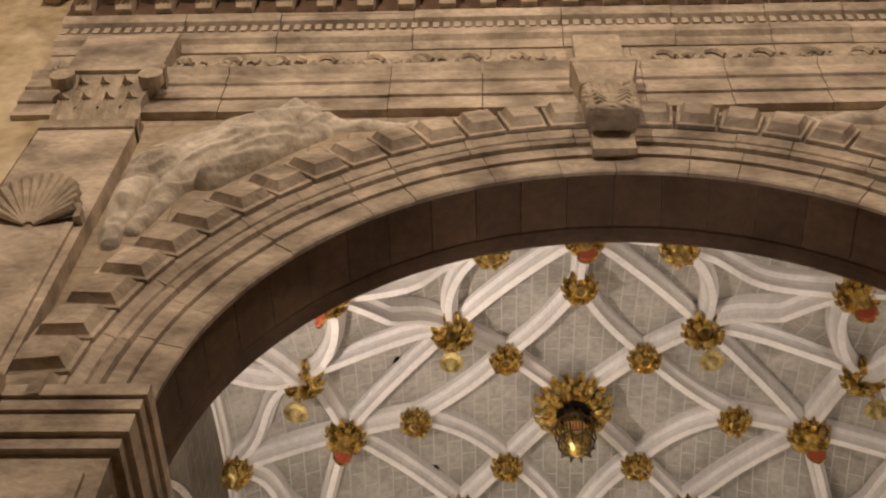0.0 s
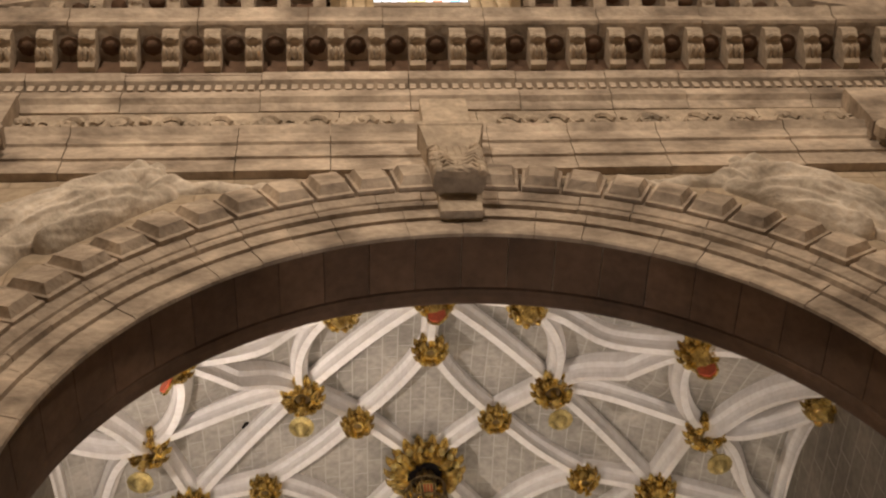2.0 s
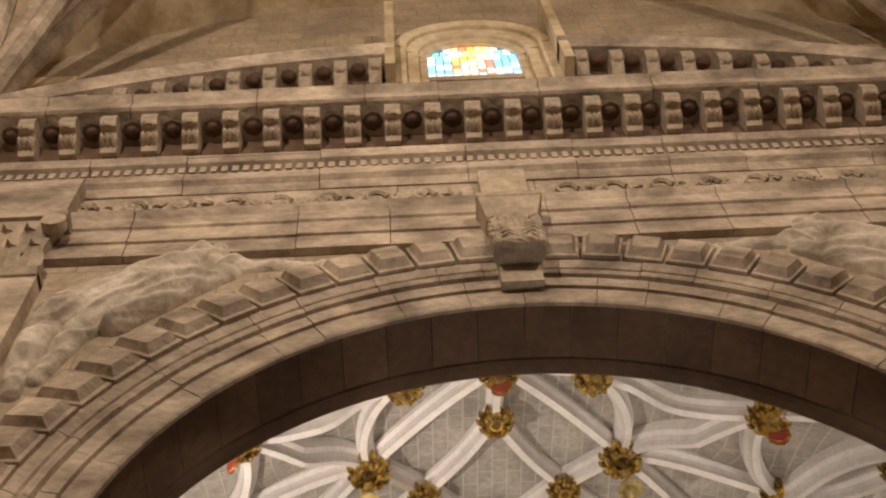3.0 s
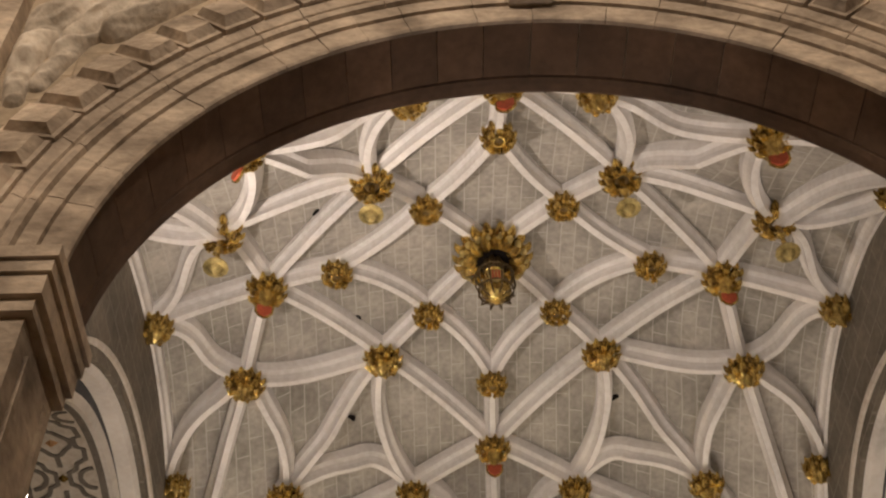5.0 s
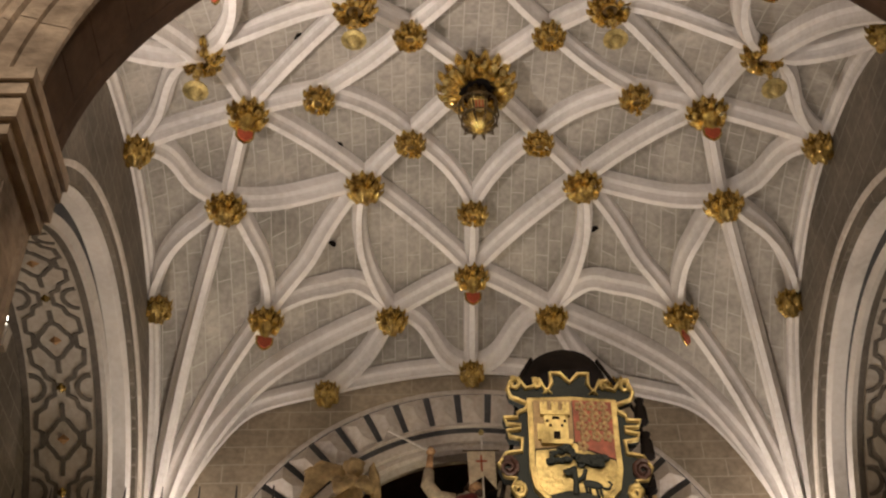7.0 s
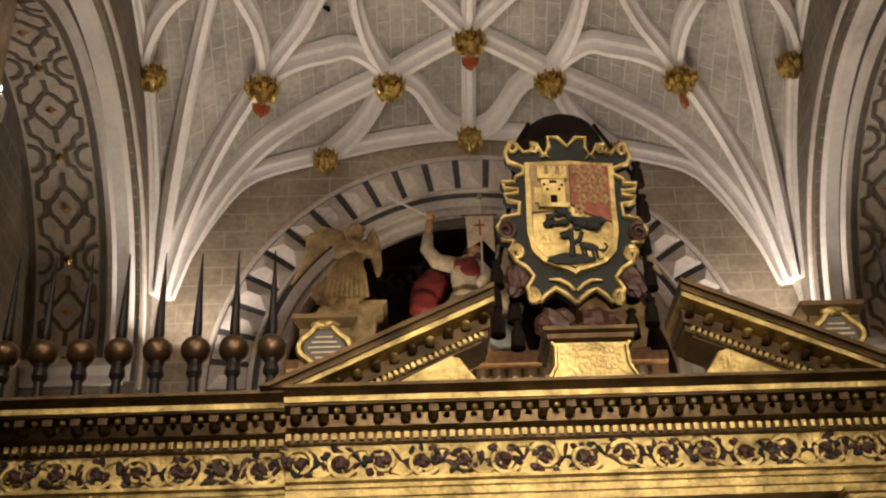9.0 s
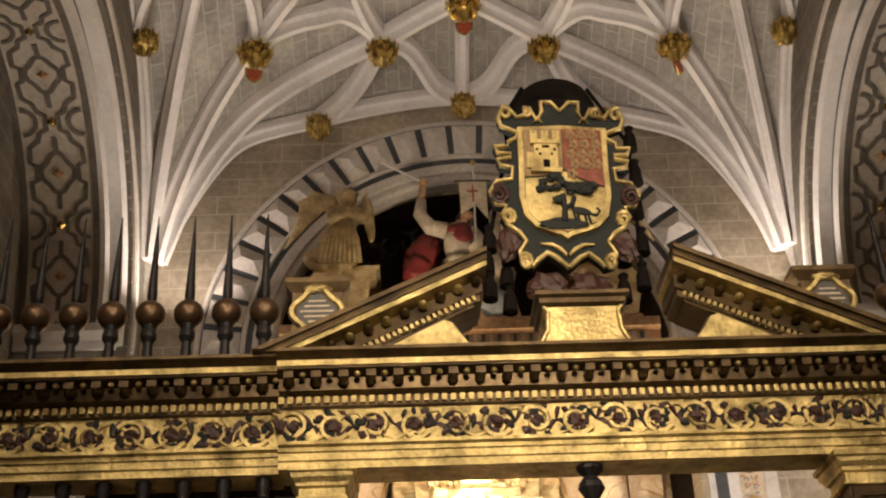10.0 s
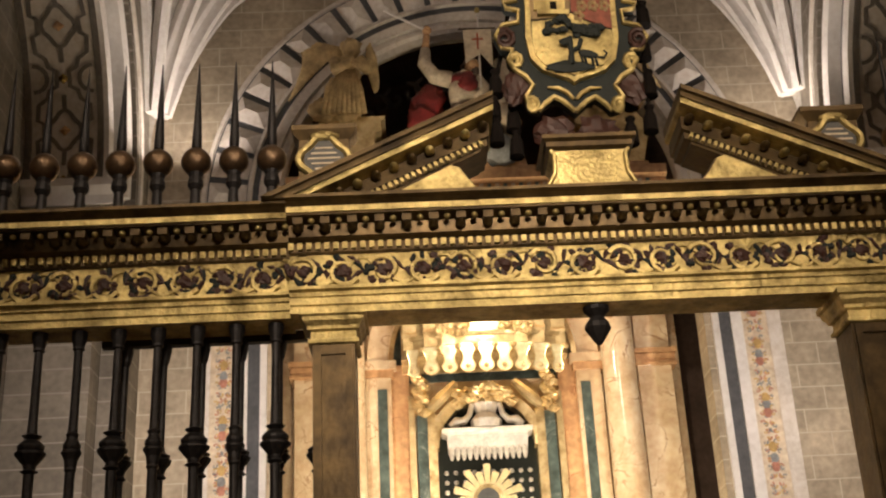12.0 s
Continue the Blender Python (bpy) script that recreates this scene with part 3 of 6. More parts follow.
at_end("grey_fascia", arc_ring(bmesh.new(), 0, ZE, [(4.28, YB - 0.04), (4.40, YB - 0.06), (4.40, YB + 0.01), (4.28, YB + 0.01)], 0, 180, 60), M_SLATE, "slate grey painted band")
at_end("inner_moulding", arc_ring(bmesh.new(), 0, ZE, [(3.84, YB + 0.3), (3.84, YB + 0.02), (3.90, YB - 0.05), (3.97, YB - 0.05), (3.98, YB - 0.01), (4.04, YB - 0.01), (4.06, YB - 0.09), (4.24, YB - 0.10), (4.28, YB - 0.06), (4.28, YB + 0.3)], 0, 180, 60), M_MOULD)
at_end("outer_fillet", arc_ring(bmesh.new(), 0, ZE, [(5.26, YB - 0.02), (5.30, YB - 0.06), (5.37, YB - 0.05), (5.39, YB + 0.01), (5.26, YB + 0.01)], 0, 180, 60), M_MOULD)
NV = 25
for i in range(NV):
    a0, a1 = math.pi * (i + 0.11) / NV, math.pi * (i + 0.89) / NV
    def pr(r, a, d):
        return Vector((r * math.cos(a), YB - d, ZE + r * math.sin(a)))
    base = [pr(4.52, a0, 0.02), pr(4.52, a1, 0.02), pr(5.24, a1, 0.02), pr(5.24, a0, 0.02)]
    mid = [pr(4.52, a0, 0.06), pr(4.52, a1, 0.06), pr(5.24, a1, 0.06), pr(5.24, a0, 0.06)]
    am = (a0 + a1) / 2
    ridge = [pr(4.74, am, 0.17), pr(4.74, am + 0.002, 0.17), pr(5.02, am + 0.002, 0.17), pr(5.02, am, 0.17)]
    at_end("voussoir", quads(bmesh.new(), [base, mid, ridge], True, True), M_MOULD)
for sx in (-1, 1):
    for name, x0, x1, d, mat, label in (("outer_strip", 5.1, 5.35, 0.05, M_MOULD, ""), ("painted_band", 4.62, 5.1, 0.03, M_IVORY, "ivory band painted with coloured scrolls"),
                                        ("white_strip", 4.42, 4.62, 0.12, M_RIB, ""), ("slate_strip", 4.2, 4.42, 0.05, M_SLATE, "slate grey painted strip"),
                                        ("inner_strip", 4.08, 4.2, 0.09, M_RIB, "")):
        bm = bmesh.new()
        a, b = sorted((sx * x0, sx * x1))
        box(bm, a, b, YB - d, YB + 0.01, 0, ZE)
        at_end(name, bm, mat, label)
    for name, cols, seed in (("rose_scrollwork", M_ROSE, 1), ("grey_scrollwork", M_FADED, 2), ("ochre_scrollwork", M_OCHRE, 3)):
        bm = bmesh.new()
        rnd = random.Random(seed)
        for k in range(30):
            z0 = 5.0 + k * 0.16 + rnd.uniform(-0.05, 0.05)
            for s in (-1, 1):
                q = rnd.uniform(0.04, 0.13)
                w, h = rnd.uniform(0.025, 0.05), rnd.uniform(0.02, 0.05)
                turn0 = rnd.uniform(0, 3)
                pts = [(sx * 4.86 + s * (q + 0.05 * (1 - j / 7) * math.cos(turn0 + j * 0.8)), YB - 0.034, z0 + 0.05 * (1 - j / 8) * math.sin(turn0 + j * 0.8)) for j in range(7)]
                tube(bm, pts, [0.018 - 0.0015 * j for j in range(7)], 5, 0.3)
            if k % 6 == seed:
                lump(bm, (sx * 4.86, YB - 0.034, z0), (0.075, 0.012, 0.1), 8)
        tagged(at_end(name, bm, cols, "painted scrolls and masks on the band"), kind="stuff")

# ---- the nave's face of the great arch ----
great = holder("great_arch", "weathered limestone arch with faceted voussoirs and mouldings", "arch", (0, YF, 0))


def at_arch(name, bm, mat, label=""):
    bm.transform(Matrix.Translation((0, -YF, 0)))
    return part(name, bm, mat, great, label)


ARCHIVOLT = (("fillet_block", [(4.64, 0.03), (4.64, -0.02), (4.67, -0.04), (4.93, -0.05), (4.95, 0.02), (4.95, 0.03)]),
             ("fascia_block", [(4.94, -0.03), (4.95, -0.09), (5.13, -0.10), (5.15, -0.02), (5.15, 0.02), (4.94, 0.02)]),
             ("roll_block", [(5.14, -0.08), (5.16, -0.15), (5.21, -0.17), (5.26, -0.15), (5.28, -0.08), (5.28, 0.02), (5.14, 0.02)]),
             ("cavetto_block", [(5.27, -0.1), (5.3, -0.16), (5.4, -0.2), (5.44, -0.2), (5.44, 0.02), (5.27, 0.02)]))
for row, (name, secn) in enumerate(ARCHIVOLT):
    rnd = random.Random(20 + row // 2)
    a = 0.0
    while a < 179.5:
        a1 = min(a + rnd.uniform(6, 11), 180)
        if 180 - a1 < 4:
            a1 = 180
        push = rnd.uniform(-0.008, 0.008)
        at_arch(name, arc_ring(bmesh.new(), 0, Z_ARCH, [(r, YF + d + (push if d < 0 else 0)) for r, d in secn], a + 0.05, a1 - 0.05, 5), M_NAVE)
        a = a1
# back roll and soffit: dark stone with the arch's shade in its colour
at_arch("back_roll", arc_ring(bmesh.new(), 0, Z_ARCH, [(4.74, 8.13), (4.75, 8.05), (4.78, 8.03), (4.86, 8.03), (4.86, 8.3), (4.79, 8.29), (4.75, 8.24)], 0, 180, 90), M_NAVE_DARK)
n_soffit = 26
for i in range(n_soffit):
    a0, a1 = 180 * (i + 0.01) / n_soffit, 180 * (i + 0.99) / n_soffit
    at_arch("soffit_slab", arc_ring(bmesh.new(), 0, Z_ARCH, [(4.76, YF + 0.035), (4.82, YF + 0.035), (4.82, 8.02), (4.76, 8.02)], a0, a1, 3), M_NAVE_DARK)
NV = 33
for i in range(NV):
    a0, a1 = math.pi * (i + 0.05) / NV, math.pi * (i + 0.95) / NV
    if i == NV // 2:
        continue
    def pr(r, a, d):
        return Vector((r * math.cos(a), YF - d, Z_ARCH + r * math.sin(a)))
    da = (a1 - a0)
    ex = 0.025 * noise.noise(Vector((i * 3.1, 0, 0)))
    def ring(inset, d0, d1):
        lo, hi, q = 5.43 + 0.71 * inset, 6.14 - 0.71 * inset, da * inset
        return [pr(lo, a0 + q, d0), pr(lo, a1 - q, d0), pr(hi, a1 - q, d1), pr(hi, a0 + q, d1)]
    at_arch("voussoir", quads(bmesh.new(), [ring(0, -0.02, -0.02), ring(0, 0.26 + ex, 0.17 + ex), ring(0.07, 0.265 + ex, 0.18 + ex), ring(0.17, 0.37 + ex, 0.29 + ex)], True, True), M_NAVE)
at_arch("joint_ring", arc_ring(bmesh.new(), 0, Z_ARCH, [(5.44, YF - 0.12), (6.12, YF - 0.1), (6.12, YF + 0.02), (5.44, YF + 0.02)], 0, 180, 60), M_NAVE)
# keystone bracket
key = holder("keystone_bracket", "carved limestone keystone bracket with acanthus leaf", "keystone", (0, YF, 14.5))
K = Matrix.Translation((0, -YF, -14.5))


def at_key(name, bm, mat=M_CARVED):
    bm.transform(K)
    return part(name, bm, mat, key)


side = [(YF + 0.1, 14.72), (YF - 0.20, 14.68), (YF - 0.24, 15.0), (YF - 0.34, 15.03), (YF - 0.52, 15.06), (YF - 0.56, 15.4), (YF - 0.46, 15.9), (YF - 0.42, 16.1), (YF + 0.1, 16.1)]
bm = bmesh.new()
quads(bm, [[(x * (0.9 if z < 15.01 else 1.12), y, z) for y, z in side] for x in (-0.29, 0.29)], True, True)
at_key("stem", bm)
bm = bmesh.new()
quads(bm, [[(x, y, z) for x, y in ((-w, YF + 0.1), (w, YF + 0.1), (w, YF - d), (-w, YF - d))] for w, d, z in ((0.34, 0.42, 16.1), (0.42, 0.52, 16.5), (0.44, 0.54, 16.52), (0.44, 0.54, 16.62), (0.33, 0.34, 16.66), (0.33, 0.32, 17.9))], True, True)
at_key("cap", bm)
bm = bmesh.new()
for k in range(5):
    tube(bm, [((k - 2) * 0.085, YF - 0.55 + 0.12 * t * t, 15.02 + 1.0 * t) for t in [j / 8 for j in range(9)]], 0.022)
for s in (-1, 1):
    for j in range(7):
        q, z = 0.1 + 0.02 * j, 15.1 + 0.125 * j
        tube(bm, [(s * 0.05, YF - 0.56 + 0.012 * j * j / 3, z), (s * (q + 0.06), YF - 0.6 + 0.012 * j * j / 3, z + 0.06), (s * 0.31, YF - 0.57 + 0.012 * j * j / 3, z - 0.02)], [0.02, 0.034, 0.012], 6)
    for j in range(6):
        lump(bm, (s * 0.27, YF - 0.56 + 0.02 * j, 15.05 + 0.17 * j), (0.08, 0.08, 0.085), 6, rough=0.4, seed=j)
lump(bm, (0, YF - 0.56, 15.02), (0.26, 0.1, 0.07), 8, rough=0.4)
at_key("acanthus_leaf", bm)

# entablature across the arch
ent = holder("nave_entablature", "weathered limestone entablature with dentils and carved brackets", "entablature", (0, YF, 17))


def at_ent(name, bm, mat=M_NAVE, label=""):
    bm.transform(Matrix.Translation((0, -YF, -17)))
    return part(name, bm, mat, ent, label)


X0, X1 = -7.9, 7.9
COURSES = (("architrave_block", M_NAVE, [(0.05, 16.02), (-0.12, 16.02), (-0.12, 16.36), (-0.16, 16.37), (-0.16, 16.72), (-0.2, 16.74), (-0.2, 17.0), (-0.28, 17.12), (0.05, 17.14)]),
           ("frieze_block", M_CARVED, [(0.05, 17.1), (-0.1, 17.1), (-0.12, 17.9), (0.05, 17.9)]),
           ("bed_block", M_NAVE, [(0.05, 17.9), (-0.14, 17.9), (-0.2, 18.05), (-0.28, 18.1), (-0.28, 18.32), (-0.2, 18.33), (-0.2, 18.55), (-0.34, 18.6), (-0.4, 18.75), (0.05, 18.75)]),
           ("corona_block", M_NAVE, [(0.05, 19.25), (-0.4, 19.25), (-0.95, 19.3), (-1.0, 19.32), (-1.0, 19.5), (-1.1, 19.65), (0.05, 19.7)]))
for row, (name, mat, secn) in enumerate(COURSES):
    rnd = random.Random(40 + row)
    x = X0
    while x < X1 - 0.01:
        x1 = x + rnd.uniform(1.1, 2.3)
        if X1 - x1 < 0.8:
            x1 = X1
        push = rnd.uniform(-0.012, 0.012)
        at_ent(name, run_x(bmesh.new(), [(YF + y + (push if y < 0 else 0), z) for y, z in secn], x + 0.006, x1 - 0.006), mat)
        x = x1
# band behind the brackets darkened to paint the shade below the corona
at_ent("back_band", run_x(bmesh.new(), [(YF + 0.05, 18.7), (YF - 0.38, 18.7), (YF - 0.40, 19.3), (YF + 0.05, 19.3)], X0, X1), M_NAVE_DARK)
bm = bmesh.new()
box(bm, -0.045, 0.045, YF - 0.30, YF - 0.19, 18.35, 18.53)
d0 = at_ent("dentil", bm)
n = 100
for i in range(n):
    x = X0 + (X1 - X0) * (i + 0.5) / n
    if i == 0:
        d0.location.x = x
    else:
        share("dentil", d0, ent, Matrix.Translation((x, 0, 0)))
bm = bmesh.new()
run_x(bm, [(YF - 0.38, 18.78), (YF - 0.5, 18.76), (YF - 0.62, 18.86), (YF - 0.74, 19.0), (YF - 0.86, 19.03), (YF - 0.92, 19.12), (YF - 0.9, 19.27), (YF - 0.38, 19.27)], -0.12, 0.12)
for k in range(3):
    lump(bm, ((k - 1) * 0.08, YF - 0.62, 18.86), (0.045, 0.16, 0.06), 6)
lump(bm, (0, YF - 0.84, 19.02), (0.13, 0.07, 0.07), 6, rough=0.3)
b0 = at_ent("bracket", bm, M_CARVED)
bm = bmesh.new()
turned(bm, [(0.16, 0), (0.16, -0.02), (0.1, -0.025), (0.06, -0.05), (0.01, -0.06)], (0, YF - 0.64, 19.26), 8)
# rosettes take the same dark stone, painting the coffers' shade
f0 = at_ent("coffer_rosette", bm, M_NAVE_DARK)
n = 26
for i in range(n):
    x = X0 + (X1 - X0) * (i + 0.5) / n
    xc = x + (X1 - X0) / n / 2
    if i == 0:
        b0.location.x, f0.location.x = x, xc
    else:
        share("bracket", b0, ent, Matrix.Translation((x, 0, 0)))
        share("coffer_rosette", f0, ent, Matrix.Translation((xc, 0, 0)))
bm = bmesh.new()
rnd = random.Random(5)
for i in range(46):
    x = X0 + 0.3 + i * 0.34
    if abs(x) < 0.6:
        continue
    s = 1 if i % 2 else -1
    tube(bm, [(x + 0.2 * (1 - j / 9) * math.cos(j * 0.75 * s), YF - 0.14, 17.5 + 0.24 * (1 - j / 9) * math.sin(j * 0.75 * s)) for j in range(9)], [0.05 - 0.003 * j for j in range(9)], 5)
    lump(bm, (x, YF - 0.13, 17.5 + rnd.uniform(-0.15, 0.15)), (0.11, 0.06, 0.1), 6, rough=0.5, seed=i)
tagged(at_ent("frieze_relief", bm, M_CARVED, "weathered carved scrolls and leaves"), kind="stuff")

# curved upper cornice and lunette
ARC_R, ARC_T = 15.6, 22.3


def arc_z(x):
    return ARC_T - (ARC_R - math.sqrt(ARC_R ** 2 - x * x))


upper = holder("upper_cornice", "limestone cornice with carved brackets below the lunette", "cornice", (0, YF, 21))
U = Matrix.Translation((0, -YF, -21))
for side_x in (-1, 1):
    xs = [side_x * (1.45 + 6.6 * j / 24) for j in range(25)]
    # bed darkened in colour for the shade under this corona
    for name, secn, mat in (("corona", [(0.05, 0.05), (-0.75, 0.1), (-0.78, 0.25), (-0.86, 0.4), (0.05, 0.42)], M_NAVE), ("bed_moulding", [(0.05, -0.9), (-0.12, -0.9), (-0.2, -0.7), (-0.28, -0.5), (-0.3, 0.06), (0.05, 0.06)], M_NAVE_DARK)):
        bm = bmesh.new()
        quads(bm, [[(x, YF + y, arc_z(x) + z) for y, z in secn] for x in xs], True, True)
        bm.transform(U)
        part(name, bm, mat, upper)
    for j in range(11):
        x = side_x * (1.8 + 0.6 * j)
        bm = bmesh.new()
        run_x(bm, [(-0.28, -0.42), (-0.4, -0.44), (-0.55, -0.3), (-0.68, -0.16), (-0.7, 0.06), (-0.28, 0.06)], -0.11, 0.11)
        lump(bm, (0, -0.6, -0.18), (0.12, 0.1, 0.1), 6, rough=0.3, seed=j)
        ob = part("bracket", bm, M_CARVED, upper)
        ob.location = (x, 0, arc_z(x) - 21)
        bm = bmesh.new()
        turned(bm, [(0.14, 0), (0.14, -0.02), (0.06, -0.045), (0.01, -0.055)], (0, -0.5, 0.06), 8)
        # coffer shade painted with the dark stone here too
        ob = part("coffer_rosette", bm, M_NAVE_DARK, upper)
        ob.location = (x + side_x * 0.3, 0, arc_z(x + 0.3 * side_x) - 21)

# window in the lunette
win = holder("window_1", "small arched stained glass window in a stone surround", "window", (0, YF, 22.4), kind="structure")
V0 = Matrix.Translation((0, -YF, -22.4))


def at_win(name, bm, mat, label=""):
    bm.transform(V0)
    return part(name, bm, mat, win, label)


for r0, r1, d in ((1.25, 1.45, 0.42), (1.02, 1.25, 0.3), (0.86, 1.02, 0.18)):
    at_win("surround", arc_ring(bmesh.new(), 0, 23.75, [(r0, YF + 0.05), (r0, YF - d), (r1, YF - d - 0.04), (r1, YF + 0.05)], 0, 180, 36), M_PLASTER)
    for s in (-1, 1):
        bm = bmesh.new()
        a, b = sorted((s * r0, s * r1))
        box(bm, a, b, YF - d, YF + 0.05, 21.6, 23.75)
        at_win("jamb", bm, M_PLASTER)
bm = bmesh.new()
box(bm, -1.42, 1.42, YF - 0.16, YF, 22.5, 22.72)
at_win("sill", bm, M_NAVE)
glass_cols = [(0.25, 0.55, 0.9), (0.9, 0.55, 0.12), (0.85, 0.9, 1.0), (0.2, 0.6, 0.55), (0.9, 0.75, 0.35), (0.7, 0.25, 0.15)]
glass = []
for i, c in enumerate(glass_cols):
    m = bpy.data.materials.new("lit_glass")
    m.use_nodes = True
    b = m.node_tree.nodes["Principled BSDF"]
    b.inputs["Base Color"].default_value = (*c, 1)
    b.inputs["Emission Color"].default_value = (*c, 1)
    b.inputs["Emission Strength"].default_value = 1.6
    glass.append(m)
for s in (-1, 1):
    bm = bmesh.new()
    a, b = sorted((s * 1.45, s * 1.62))
    box(bm, a, b, YF - 0.8, YF + 0.05, 21.6, 25.6)
    at_win("pier", bm, M_PLASTER)
rnd = random.Random(3)
for row in range(7):
    z0 = 22.74 + row * 0.265
    half = 0.86 if z0 < 23.75 else math.sqrt(max(0.86 ** 2 - (z0 + 0.1 - 23.75) ** 2, 0.01))
    n = max(2, int(half * 2 / 0.15))
    for k in range(n):
        x0 = -half + 2 * half * k / n
        bm = bmesh.new()
        box(bm, x0 + 0.012, x0 + 2 * half / n - 0.012, YF - 0.1, YF - 0.08, z0 + 0.012, z0 + 0.253)
        mid = abs(x0 + half / n) < 0.35
        at_win("pane", bm, glass[rnd.choice([1, 2, 4, 2, 4, 5]) if mid else rnd.choice([0, 2, 3, 0, 2])])
bm = bmesh.new()
slab(bm, [(-0.9, 22.7), (0.9, 22.7)] + [(0.9 * math.cos(math.pi * j / 16), 23.75 + 0.9 * math.sin(math.pi * j / 16)) for j in range(17)], YF - 0.07, YF - 0.02)
at_win("lead_backing", bm, M_IRON)

# ribs and webs of the crossing vault
cv = holder("ceiling_crossing_vault", "pale ochre plastered vault with stone ribs springing from corners", "vault", kind="structure")


def nave_web(x, y):
    """Height of the vault over the crossing."""
    u, v = abs(x) / 9.8, min(abs(y + 3.0) / 10.2, 1)
    cap = lambda q: math.sqrt(max(1 - q * q, 0))
    return 20.6 + 8.4 * max(cap(u) * 0.95, cap(v)) ** 1.0


bm = bmesh.new()
quads(bm, [[(-9.7 + 19.4 * i / 60, -13.2 + 20.4 * j / 60, nave_web(-9.7 + 19.4 * i / 60, -13.2 + 20.4 * j / 60)) for i in range(61)] for j in range(61)])
part("web", bm, M_PLASTER, cv, smooth=True)
for sx in (-1, 1):
    for tx, ty, h in ((0, -3, 0), (-3.2, -1.2, 0), (-6, -3, 0), (-1.0, 1.5, 0), (-4.5, 3.5, 0)):
        bm = bmesh.new()
        pts = []
        for j in range(25):
            t = j / 24
            x, y = -8.6 + (tx + 8.6) * t, 7.0 + (ty - 7.0) * t
            pts.append(Vector((sx * x, y, 20.2 + 8.2 * math.sin(min(t, 1) * math.pi / 2) ** 0.75)))
        tube(bm, pts, 0.19, 8)
        part("rib", bm, M_NAVE, cv)


# pilasters, capitals and spandrel reliefs
FIGURE = [(-5.75, 12.92, 0.14), (-5.83, 13.46, 0.17), (-5.69, 14.52, 0.30), (-5.16, 14.65, 0.38), (-4.74, 15.00, 0.42), (-4.31, 15.44, 0.38), (-4.05, 15.91, 0.30)]
HEAD, HAND = (-3.86, 16.01), (-2.34, 15.75)
def leaf(bm, at, w, h, out):
    rings = []
    for j in range(7):
        t = j / 6
        ww = w * math.sin(math.pi * (0.18 + 0.75 * t)) * (1.0 if t < 0.9 else 0.7)
        o = out * (t ** 2.2)
        z = h * (t if t < 0.86 else 0.86 - (t - 0.86) * 1.2)
        rings.append([Vector((at[0] - ww, at[1] - o + 0.03, at[2] + z)), Vector((at[0], at[1] - o - 0.05, at[2] + z)), Vector((at[0] + ww, at[1] - o + 0.03, at[2] + z)), Vector((at[0], at[1] - o + 0.06, at[2] + z))])
    return quads(bm, rings, True, True)


